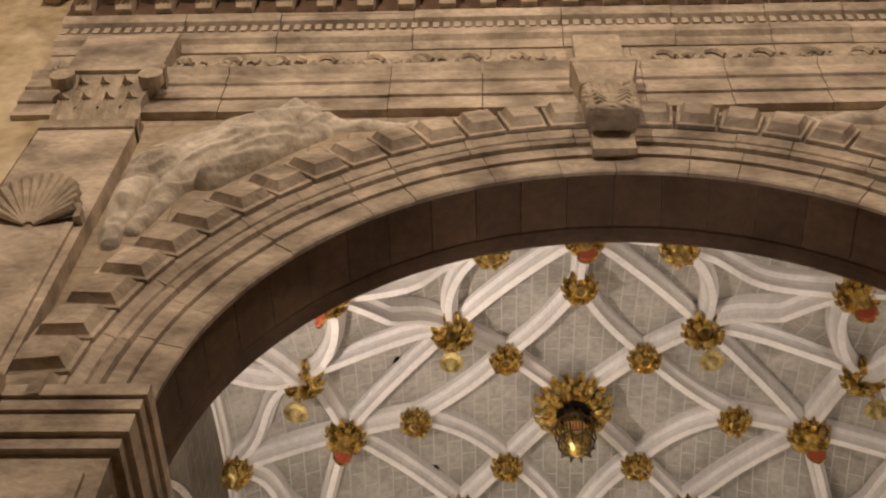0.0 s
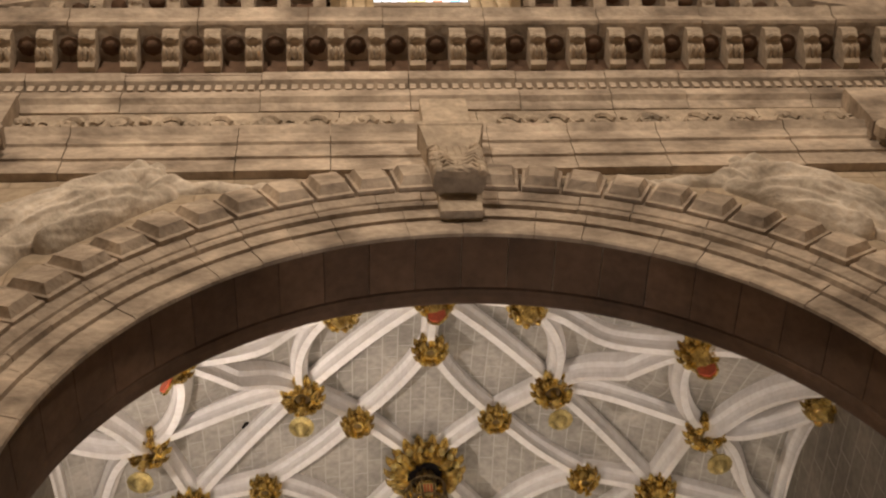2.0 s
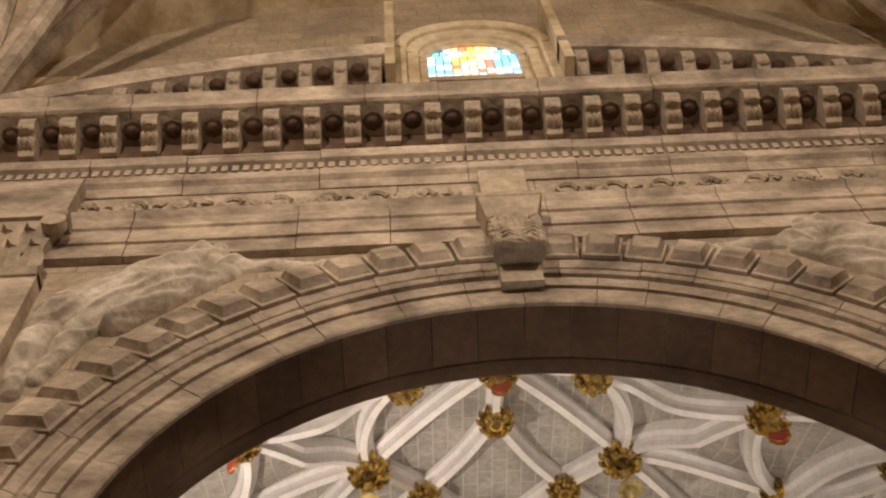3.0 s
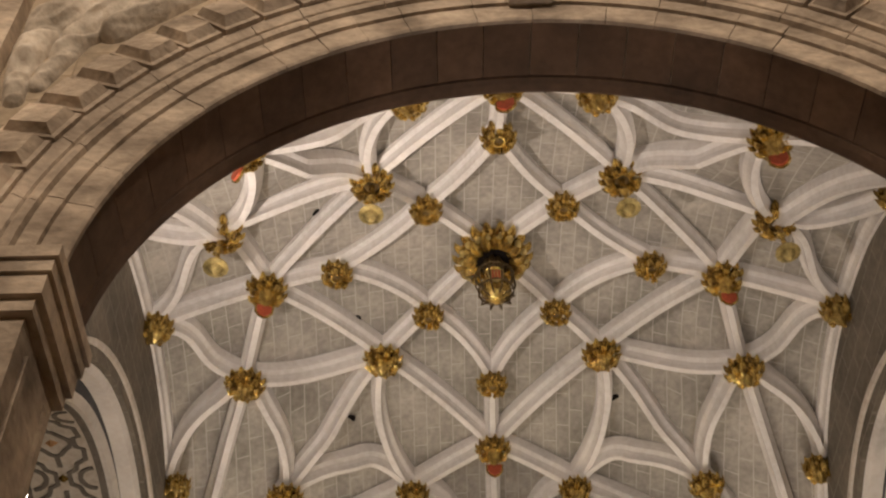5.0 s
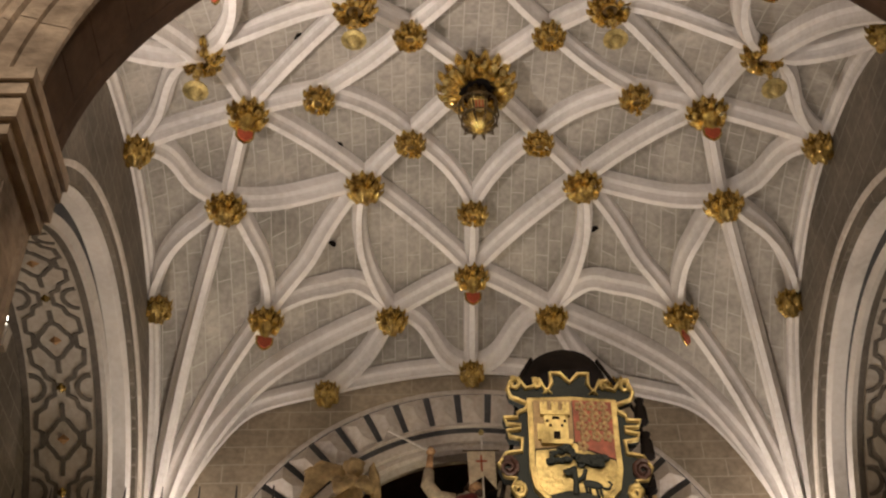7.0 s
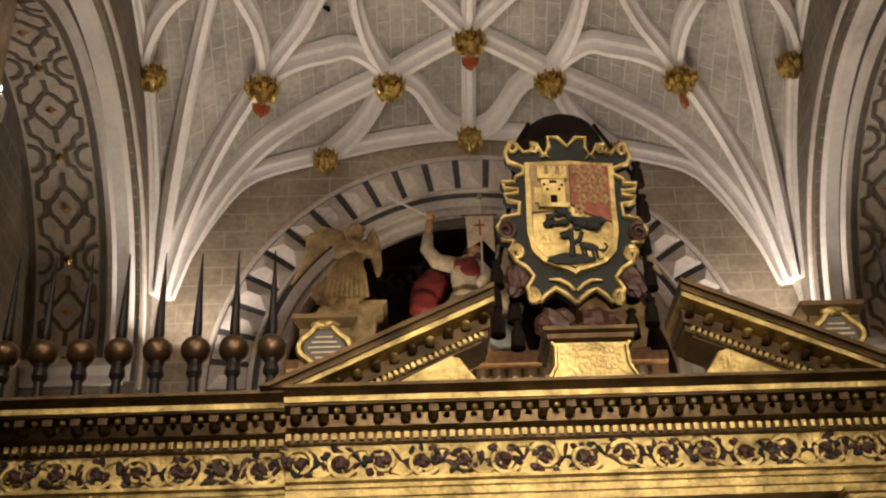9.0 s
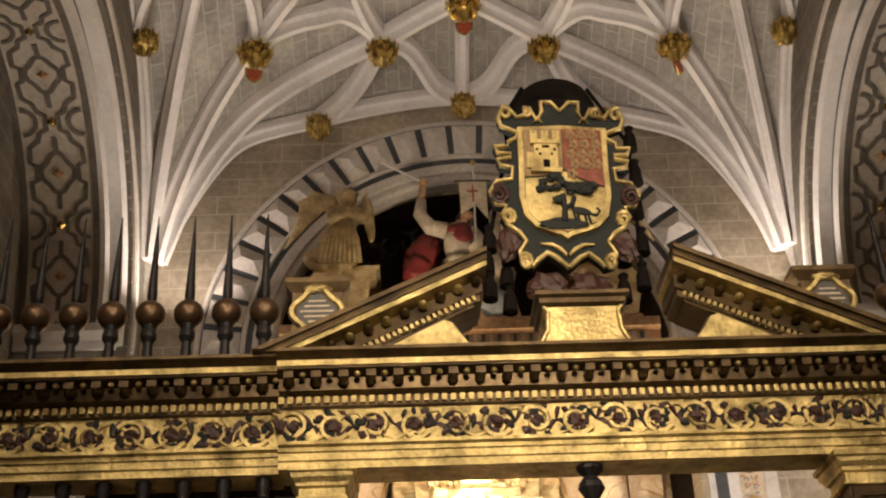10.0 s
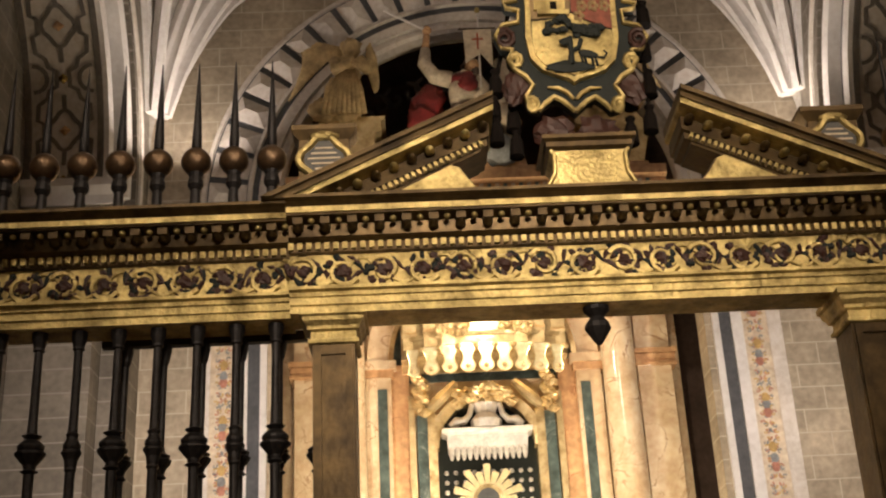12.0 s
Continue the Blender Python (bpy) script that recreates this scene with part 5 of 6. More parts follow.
at_arms("board", slab(bmesh.new(), outline(), -0.03, 0.06), M_GREEN)
o = outline(0.985)
at_arms("rim", tube(bmesh.new(), [(x, -0.04, z) for x, z in o + o[:1]], 0.021, 6), M_GATE, "gilded raised rim")
sh = [(0.0, 0.435), (0.04, 0.465), (0.13, 0.49), (0.26, 0.535), (0.35, 0.625), (0.385, 0.79), (0.38, 1.02), (0.385, 1.375), (0.0, 1.395)]
shield_out = sh + [(-x, z) for x, z in reversed(sh[1:-1])]
at_arms("shield_frame", slab(bmesh.new(), shield_out, -0.085, 0.0), M_GATE)
inner = [(x * 0.88, 0.92 + (z - 0.92) * 0.915) for x, z in shield_out]
at_arms("shield_ground", slab(bmesh.new(), inner, -0.088, -0.02), M_GREEN)
M_CASTLE_BG = material("dull_gold_ground", (0.30, 0.21, 0.10), 0.5, 0.2, 0.35, 8, 30, 0.3)
bm = bmesh.new()
slab(bm, [(-0.335, 0.93), (-0.15, 0.95), (-0.004, 1.0), (-0.004, 1.355), (-0.335, 1.345)], -0.098, -0.05)
at_arms("castle_quarter", bm, M_CASTLE_BG)
bm = bmesh.new()
slab(bm, [(0.004, 1.0), (0.1, 0.94), (0.22, 0.90), (0.333, 0.86), (0.337, 1.345), (0.004, 1.355)], -0.098, -0.05)
at_arms("red_quarter", bm, material("brick_red_ground", (0.24, 0.065, 0.035), 0.55, 0, 0.35, 9, 30, 0.3), "dull red painted quarter")
bm = bmesh.new()
low = [(0.0, 0.485), (0.12, 0.525), (0.24, 0.565), (0.31, 0.64), (0.335, 0.79), (0.33, 0.845), (0.22, 0.885), (0.1, 0.925), (0, 0.985), (-0.15, 0.935), (-0.33, 0.915), (-0.335, 0.79), (-0.31, 0.64), (-0.24, 0.565), (-0.12, 0.525)]
slab(bm, low, -0.098, -0.05)
at_arms("gold_field", bm, M_GATE)
bm = bmesh.new()
box(bm, -0.25, -0.05, -0.13, -0.09, 0.985, 1.2)
box(bm, -0.28, -0.02, -0.14, -0.09, 0.955, 0.99)
box(bm, -0.28, -0.03, -0.14, -0.09, 1.2, 1.235)
for k in range(3):
    box(bm, -0.28 + 0.095 * k, -0.22 + 0.095 * k, -0.135, -0.09, 1.235, 1.29)
    for j in range(2):
        box(bm, -0.28 + 0.095 * k + 0.036 * j, -0.256 + 0.095 * k + 0.036 * j, -0.135, -0.09, 1.29, 1.315)
box(bm, -0.31, -0.25, -0.12, -0.09, 1.0, 1.13)
at_arms("castle", bm, M_GATE, "gilded castle tower")
for x0, x1, z0, z1 in ((-0.175, -0.12, 0.99, 1.06), (-0.18, -0.12, 1.165, 1.185), (-0.21, -0.19, 1.1, 1.12), (-0.11, -0.09, 1.1, 1.12), (-0.235, -0.215, 1.14, 1.16), (-0.085, -0.065, 1.14, 1.16)):
    bm = bmesh.new()
    box(bm, x0, x1, -0.134, -0.12, z0, z1)
    at_arms("castle_opening", bm, M_BLACK)
for i in range(13):
    row, col = divmod(i, 3)
    bm = bmesh.new()
    for a in range(5):
        lump(bm, (0.03 * math.cos(a * 1.257), -0.095, 0.03 * math.sin(a * 1.257)), (0.021, 0.015, 0.021), 5)
    f = at_arms("flower", bm, M_CASTLE_BG, "small gilded flower")
    f.location = (0.065 + 0.095 * col + (0.03 if row % 2 else 0), -0.004, 1.30 - 0.085 * row)
bm = bmesh.new()
rnd = random.Random(4)
tube(bm, [(-0.02, -0.105, 0.56), (-0.015, -0.115, 0.66), (-0.03, -0.115, 0.77)], [0.032, 0.022, 0.03], 7)
tube(bm, [(-0.015, -0.11, 0.66), (0.05, -0.112, 0.70), (0.07, -0.112, 0.76)], [0.018, 0.022, 0.02], 7)
for k in range(60):
    a = rnd.uniform(0, 6.28)
    q = math.sqrt(rnd.uniform(0, 1))
    lump(bm, (-0.0 + 0.24 * q * math.cos(a), -0.105 - rnd.uniform(0, 0.03), 0.83 + (0.075 + 0.05 * math.cos(a * 3)) * q * math.sin(a)), (rnd.uniform(0.025, 0.045), 0.018, rnd.uniform(0.018, 0.03)), 6, rough=0.5, seed=k)
at_arms("tree", bm, M_GREEN, "dark green painted tree")
bm = bmesh.new()
lump(bm, (-0.03, -0.1, 0.545), (0.2, 0.02, 0.045), 10, rough=0.3)
at_arms("ground", bm, M_GREEN)
bm = bmesh.new()
lump(bm, (0.12, -0.108, 0.645), (0.085, 0.02, 0.03), 9, m=pose(0, 0, 0, 0, 12, 0))
for x, z in ((0.06, 0.64), (0.09, 0.625), (0.15, 0.61), (0.18, 0.61)):
    tube(bm, [(x, -0.108, z), (x + 0.012, -0.108, z - 0.06)], 0.011)
tube(bm, [(0.2, -0.108, 0.62), (0.25, -0.108, 0.615), (0.275, -0.108, 0.65), (0.25, -0.108, 0.675)], 0.009)
at_arms("dark_beast", bm, M_GREEN, "dark painted animal")
for s in (-1, 1):
    for (x, z, r, t) in ((0.35, 0.27, 0.06, 9), (0.475, 0.62, 0.06, 10), (0.555, 0.80, 0.085, 11), (0.49, 1.52, 0.06, 6), (0.30, 1.52, 0.05, 5)):
        at_arms("volute", tube(bmesh.new(), [(s * (x + r * (1 - 0.8 * j / 14) * math.cos(t * j / 14 + 1)), -0.05, z + r * (1 - 0.8 * j / 14) * math.sin(t * j / 14 + 1)) for j in range(15)], [0.024 - 0.0008 * j for j in range(15)], 7), M_GATE if z != 0.80 else M_MAROON)
    at_arms("lower_flourish", tube(bmesh.new(), [(s * x, -0.05, z) for x, z in ((0.01, 0.32), (0.06, 0.37), (0.13, 0.405), (0.22, 0.41))], [0.014, 0.018, 0.016, 0.008], 6), M_GATE)
    at_arms("small_leaf", tube(bmesh.new(), [(s * x, -0.05, z) for x, z in ((0.16, 1.44), (0.2, 1.48), (0.24, 1.44))], [0.006, 0.018, 0.006], 6), M_GATE)
    bm = bmesh.new()
    lump(bm, (s * 0.47, 0.02, 0.46), (0.10, 0.06, 0.15), 9, m=pose(0, 0, 0, 0, -s * 25, 0), rough=0.4, seed=s)
    at_arms("side_leaf", bm, M_MAROON, "maroon painted leaf")
    bm = bmesh.new()
    lump(bm, (s * 0.17, 0.02, 0.1), (0.17, 0.08, 0.12), 9, rough=0.5, seed=s + 3)
    at_arms("foot_leaf", bm, M_MAROON, "maroon painted leaf")
    # tassels of the hat
    cord = bmesh.new()
    tube(cord, [(s * 0.3, 0.22, 1.95), (s * 0.5, 0.17, 1.6), (s * (0.62 if s > 0 else 0.45), 0.17, 1.4), (s * 0.63, 0.15, 0.55), (s * 0.63, 0.15, 0.2)], 0.02)
    at_arms("cord", cord, M_BLACK)
    for k, z in enumerate((1.42, 1.12, 0.84, 0.54, 0.26) if s > 0 else (0.54, 0.36, 0.16)):
        at_arms("tassel", turned(bmesh.new(), [(0.015, 0.12), (0.045, 0.1), (0.03, 0.07), (0.055, 0.02), (0.065, -0.1), (0.02, -0.11)], (s * (0.63 + 0.02 * (k % 2)), 0.13, z), 9), M_BLACK)
        if z < 0.6:
            at_arms("tassel", turned(bmesh.new(), [(0.015, 0.12), (0.045, 0.1), (0.03, 0.07), (0.055, 0.02), (0.065, -0.1), (0.02, -0.11)], (s * (0.47 + 0.02 * (k % 2)), 0.16, z - 0.08), 9), M_BLACK)
at_arms("hat", turned(bmesh.new(), [(0.1, 1.74), (0.40, 1.75), (0.42, 1.79), (0.40, 1.86), (0.34, 1.97), (0.22, 2.06), (0.05, 2.10)], (0.0, 0.42, -0.02), 24), M_BLACK, "black broad hat", smooth=True)

# ---- inscribed plaques on the screen ----
for sx in (-1, 1):
    plq = holder("plaque", "gilded scrolled plaque with dark illegible writing", "plaque", (sx * 2.05, 8.78, 5.45), group="plaques on the screen")
    bm = bmesh.new()
    quads(bm, [[(-w, -d, z), (w, -d, z), (w, d, z), (-w, d, z)] for w, d, z in ((0.2, 0.08, 0.0), (0.2, 0.08, 0.78), (0.24, 0.1, 0.82), (0.26, 0.12, 0.86), (0.26, 0.12, 0.9))], True, True)
    part("body", bm, M_GATE_DARK, plq)
    bm = bmesh.new()
    tube(bm, [(0.18 * math.cos(a) * (1 + 0.12 * math.cos(4 * a)), -0.1, 0.6 + 0.19 * math.sin(a) * (1 + 0.12 * math.cos(4 * a))) for a in [math.tau * j / 32 for j in range(33)]], 0.03)
    part("frame", bm, M_GATE, plq)
    bm = bmesh.new()
    slab(bm, [(0.16 * math.cos(math.tau * j / 20), 0.6 + 0.165 * math.sin(math.tau * j / 20)) for j in range(20)], -0.1, -0.08)
    part("panel", bm, material("grey_slate_panel", (0.09, 0.09, 0.085), 0.5, 0, 0.2, 6, 20, 0.1), plq, "dark grey inscribed panel")
    for k in range(5):
        bm = bmesh.new()
        w = 0.13 - 0.03 * abs(k - 2)
        box(bm, -w, w, -0.106, -0.1, 0.685 - 0.045 * k, 0.70 - 0.045 * k)
        part("writing_bar", bm, M_IVORY, plq)
    bm = bmesh.new()
    lump(bm, (0, -0.1, 0.8), (0.12, 0.04, 0.04), 8, rough=0.4)
    part("crest", bm, M_GATE, plq)

# ---- the altar in the apse ----
M_ALTAR_GOLD = material("altar_gilding", (0.64, 0.45, 0.21), 0.27, 0.6, 0.3, 5, 25, 0.15, tint=(0.8, 0.63, 0.36))
altar = holder("altarpiece", "tall peach marble altarpiece with gilded arch and niche", "altarpiece", (0, 24.2, 0))


def at_altar(name, bm, mat, label="", smooth=False):
    bm.transform(Matrix.Translation((0, -24.2, 0)))
    return part(name, bm, mat, altar, label, smooth)


bm = bmesh.new()
box(bm, -4.2, 4.2, 24.9, 25.3, 0, 12.2)
at_altar("back", bm, M_MARBLE)
for sx in (-1, 1):
    def bx(name, x0, x1, y0, y1, z0, z1, mat, label=""):
        b = bmesh.new()
        a, c = sorted((sx * x0, sx * x1))
        box(b, a, c, y0, y1, z0, z1)
        return at_altar(name, b, mat, label)
    bx("pilaster", 3.2, 3.9, 24.3, 24.9, 0, 11.6, M_MARBLE)
    bx("pilaster_capital", 3.12, 4.02, 24.2, 24.9, 9.26, 9.36, M_MARBLE_RED, "salmon marble moulding")
    bx("pilaster_band", 3.16, 3.98, 24.24, 24.9, 9.06, 9.24, M_MARBLE_RED, "salmon marble band")
    bx("pilaster_lip", 3.12, 4.0, 24.2, 24.9, 9.0, 9.05, M_MARBLE_RED, "salmon marble moulding")
    col = turned(bmesh.new(), [(0.36, 0), (0.36, 4), (0.34, 9.5), (0.32, 11.6)], (sx * 2.78, 24.1, 0), 24)
    at_altar("column", col, M_MARBLE, smooth=True)
    bx("inner_pilaster", 1.92, 2.44, 24.4, 24.9, 0, 9.0, M_MARBLE)
    bx("green_panel", 2.0, 2.2, 24.385, 24.4, 4, 8.75, M_MARBLE_GREEN, "green marble inlay")
    bx("impost_band", 1.86, 2.5, 24.34, 24.9, 9.0, 9.16, M_MARBLE_RED, "salmon marble band")
    bx("impost", 1.8, 2.55, 24.28, 24.9, 9.16, 9.34, M_MARBLE)
    bx("reveal", 1.55, 1.92, 24.55, 24.9, 0, 9.3, M_MARBLE_RED, "salmon marble reveal")
    bx("gold_strip", 1.45, 1.58, 24.45, 24.9, 0, 8.6, M_ALTAR_GOLD, "gilded strip")
    bx("blue_panel", 1.2, 1.42, 24.5, 24.9, 4, 8.2, M_MARBLE_GREEN, "grey green marble inlay")
    bx("inner_strip", 1.02, 1.2, 24.46, 24.9, 0, 8.3, M_ALTAR_GOLD, "gilded strip")
    bm = bmesh.new()
    for k in range(9):
        lump(bm, (sx * 1.32 + 0.07 * math.cos(k * 2), 24.3, 8.2 + 0.09 * k), (0.13, 0.12, 0.1), 7, rough=0.5, seed=k)
    at_altar("gilded_bracket", bm, M_ALTAR_GOLD)
    bm = bmesh.new()
    tube(bm, [(sx * (1.15 - 0.55 * t), 24.3, 8.25 + 0.55 * t) for t in (0, 0.3, 0.6, 1)], [0.09, 0.13, 0.12, 0.08], 8)
    at_altar("garland", bm, M_ALTAR_GOLD)
at_altar("gold_arch", arc_ring(bmesh.new(), 0, 9.34, [(1.92, 24.9), (1.92, 24.4), (2.0, 24.34), (2.4, 24.3), (2.44, 24.36), (2.44, 24.9)], 0, 180, 40), M_MARBLE)
at_altar("arch_fillet", arc_ring(bmesh.new(), 0, 9.34, [(1.86, 24.6), (1.86, 24.38), (1.96, 24.36), (1.96, 24.6)], 0, 180, 40), M_ALTAR_GOLD, "gilded fillet")
bm = bmesh.new()
box(bm, -1.9, 1.9, 24.86, 24.898, 9.0, 11.2)
at_altar("green_ground", bm, M_MARBLE_GREEN, "dark green marble ground")
bm = bmesh.new()
slab(bm, [(-1.02, 5.0), (1.02, 5.0), (1.02, 7.55)] + [(1.02 * math.cos(math.pi * j / 20), 7.55 + 0.92 * math.sin(math.pi * j / 20)) for j in range(1, 20)] + [(-1.02, 7.55)], 24.84, 24.898)
at_altar("niche", bm, M_GREEN, "dark green velvet niche")
at_altar("niche_arch", arc_ring(bmesh.new(), 0, 7.5, [(0.98, 24.86), (0.98, 24.5), (1.2, 24.46), (1.22, 24.86)], 0, 180, 32), M_ALTAR_GOLD, "gilded arch")
for row in range(9):
    for colm in range(10):
        x = -0.85 + 0.19 * colm
        z = 7.05 - 0.2 * row
        if abs(x) < 0.45 and z < 6.95:
            continue
        b = bmesh.new()
        lump(b, (x, 24.83, z), (0.05, 0.03, 0.05), 6)
        at_altar("stud", b, M_SILVER, "white round stud")
# canopy with hanging lappets
canopy = holder("altar_canopy", "gilded carved canopy with scalloped hanging lappets", "canopy", (0, 23.9, 8.8))


def at_can(name, bm, mat=M_ALTAR_GOLD, label="", smooth=False):
    bm.transform(Matrix.Translation((0, -23.9, -8.8)))
    return part(name, bm, mat, canopy, label, smooth)


def can_y(x):
    return 23.9 - 0.75 * math.sqrt(max(1 - (x / 1.85) ** 2, 0))


xs = [-1.68 + 3.36 * j / 28 for j in range(29)]
M_CANOPY_DARK = material("dark_gilding", (0.34, 0.2, 0.06), 0.3, 0.7, 0.5, 4, 20, 0.5, tint=(0.5, 0.33, 0.12))
M_GOLD_BRIGHT = material("bright_gilding", (0.78, 0.62, 0.36), 0.22, 0.5, 0.2, 5, 25, 0.1, tint=(0.92, 0.8, 0.56))
for name, z0, z1, out in (("lower_band", 9.1, 9.42, 0.0), ("fillet", 9.42, 9.5, 0.06), ("upper_band", 9.5, 9.86, 0.0), ("cornice", 9.86, 10.02, 0.1), ("dome", 10.02, 10.6, -0.1)):
    bm = bmesh.new()
    quads(bm, [[(x, can_y(x) - out, z0), (x, can_y(x) - out - 0.03, z1), (x, 24.6, z1), (x, 24.6, z0)] for x in xs], True, True)
    at_can(name, bm, M_CANOPY_DARK if name == "dome" else M_ALTAR_GOLD)
for k in range(9):
    x = -1.44 + 0.36 * k
    y = can_y(x) - 0.03
    w = 0.18 * (0.72 if k in (0, 8) else 1)
    out = [(-1, 9.24), (1, 9.24), (1, 9.17), (0.72, 9.06), (0.55, 8.98), (0.62, 8.90), (0.86, 8.83), (0.88, 8.77), (0.6, 8.70), (0, 8.66), (-0.6, 8.70), (-0.88, 8.77), (-0.86, 8.83), (-0.62, 8.90), (-0.55, 8.98), (-0.72, 9.06), (-1, 9.17)]
    at_can("lappet", slab(bmesh.new(), [(x + w * u, z) for u, z in out], y - 0.035, y + 0.02), M_GOLD_BRIGHT)
    bm = bmesh.new()
    tube(bm, [(x + w * 0.93 * u, y - 0.04, z) for u, z in out[2:]], 0.017, 5)
    at_can("lappet_rim", bm, M_ALTAR_GOLD)
    bm = bmesh.new()
    lump(bm, (x, y - 0.05, 8.78), (0.05, 0.03, 0.05), 8, rough=0.3)
    at_can("rosette", bm)
    bm = bmesh.new()
    lump(bm, (x + 0.18, can_y(x + 0.18 if k < 8 else x) - 0.08, 9.2), (0.07, 0.05, 0.055), 8, rough=0.4, seed=k)
    at_can("knob", bm)
for x in (-1.5, -1.08, -0.72, 0.72, 1.08, 1.5):
    bm = bmesh.new()
    quads(bm, [[(x - w, can_y(x) - d, z), (x + w, can_y(x) - d, z), (x + w, can_y(x) + 0.1, z), (x - w, can_y(x) + 0.1, z)] for w, d, z in ((0.13, 0.05, 9.26), (0.13, 0.07, 9.5), (0.16, 0.1, 9.56), (0.13, 0.08, 9.62), (0.14, 0.1, 9.84), (0.2, 0.17, 9.92), (0.2, 0.17, 9.97))], True, True)
    at_can("canopy_pier", bm, M_ALTAR_GOLD)
bm = bmesh.new()
rnd = random.Random(9)
for k in range(60):
    x = rnd.choice((-1, 1)) * rnd.uniform(0.35, 0.95)
    lump(bm, (x, can_y(x) - 0.1, rnd.uniform(9.45, 10.3)), (rnd.uniform(0.05, 0.1), 0.07, rnd.uniform(0.05, 0.1)), 6, rough=0.6, seed=k)
for k in range(16):
    a = k * math.tau / 16
    lump(bm, (0.3 * math.cos(a), can_y(0) - 0.12, 10.05 + 0.14 * math.sin(a)), (0.07, 0.06, 0.06), 6)
tagged(at_can("carved_ornament", bm, M_ALTAR_GOLD, "gilded carved leaves"), kind="stuff")
bm = bmesh.new()
for k in range(26):
    x = rnd.uniform(-0.6, 0.6)
    lump(bm, (x, 23.9 + rnd.uniform(-0.2, 0.1), 8.5 - 0.25 * abs(x) + rnd.uniform(-0.1, 0.12)), (0.13, 0.12, 0.09), 7, rough=0.6, seed=k)
at_can("gilded_foliage", bm)
# silver shrine and sunburst
shrine = holder("silver_shrine", "silvery carved shrine canopy with a fringed cloth", "shrine", (0, 24.4, 7.4))
bm = bmesh.new()
quads(bm, [[(-w, -d, z), (w, -d, z), (w, 0.3, z), (-w, 0.3, z)] for w, d, z in ((0.8, 0.1, 0.0), (0.82, 0.12, 0.3), (0.92, 0.2, 0.34), (0.92, 0.2, 0.42), (0.84, 0.14, 0.45))], True, True)
part("cornice", bm, M_SILVER, shrine)
for k in range(13):
    part("fringe", turned(bmesh.new(), [(0.02, 0.06), (0.05, 0.0), (0.055, -0.1), (0.03, -0.2), (0.01, -0.22)], (-0.74 + 0.123 * k, -0.1, 0), 8), M_SILVER, shrine)
for s in (-1, 1):
    part("volute", tube(bmesh.new(), [(s * x, -0.05, z) for x, z in ((0.72, 0.48), (0.6, 0.6), (0.45, 0.6), (0.34, 0.72), (0.28, 0.95))], [0.09, 0.1, 0.08, 0.06, 0.05], 8), M_SILVER, shrine)
part("crest", turned(bmesh.new(), [(0.3, 0.44), (0.32, 0.6), (0.2, 0.75), (0.26, 0.95), (0.14, 1.0), (0.05, 1.08), (0.07, 1.14), (0.01, 1.18)], n=12), M_SILVER, shrine)
sun = holder("sunburst", "radiant gilded sunburst around a dark medallion", "sunburst", (-0.05, 24.4, 6.4))
M_RAY = material("pale_gilding", (0.85, 0.72, 0.42), 0.3, 0.5, 0.15, 5, 20, 0.2)
for k in range(20):
    a = k * math.tau / 20
    ln = 0.7 if k % 2 else 0.56
    bm = bmesh.new()
    slab(bm, [(0.26, -0.045), (ln, -0.075), (ln + 0.02, 0.0), (ln, 0.075), (0.26, 0.045)], -0.03, 0.03)
    bm.transform(pose(0, 0, 0, 0, math.degrees(a), 0))
    part("ray", bm, M_RAY, sun)
part("ring", turned(bmesh.new(), [(0.22, -0.04), (0.3, -0.05), (0.3, 0.05), (0.22, 0.04)], n=24, m=pose(0, 0, 0, 90, 0, 0)), M_ALTAR_GOLD, sun)
part("medallion", turned(bmesh.new(), [(0.05, 0.08), (0.12, 0.06), (0.22, 0.05), (0.23, -0.03)], n=20, m=pose(0, 0, 0, 90, 0, 0)), M_SLATE, sun, "dark medallion")

# upper cornice and broken pediment of the altarpiece
bm = bmesh.new()
run_x(bm, [(24.9, 10.9), (20.84, 10.9), (20.8, 11.24), (20.57, 11.28), (20.57, 11.52), (20.43, 11.56), (20.43, 11.74), (24.9, 11.74)], -3.67, 3.42)
at_altar("cornice", bm, M_MARBLE_RED, "salmon marble cornice")
bm = bmesh.new()
box(bm, -3.4, 3.15, 20.62, 24.9, 11.74, 11.9)
at_altar("attic_step", bm, M_MARBLE_RED, "salmon marble step")
for k in range(44):
    bm = bmesh.new()
    x = -3.3 + 0.148 * k
    box(bm, x - 0.036, x + 0.036, 20.5, 20.58, 11.32, 11.48)
    at_altar("dentil", bm, M_MARBLE_GREEN if k % 2 else M_IVORY)
for sx in (-1, 1):
    bm = bmesh.new()
    slab(bm, [(sx * 3.1, 11.9), (sx * 2.1, 11.9), (sx * 2.0, 12.86), (sx * 1.88, 12.9), (sx * 1.88, 13.1), (sx * 1.8, 13.16), (sx * 1.8, 13.22), (sx * 3.0, 13.22), (sx * 3.3, 12.8)], 20.9, 23.4)
    at_altar("pediment_half", bm, M_ALTAR_GOLD, "gilded pediment half")


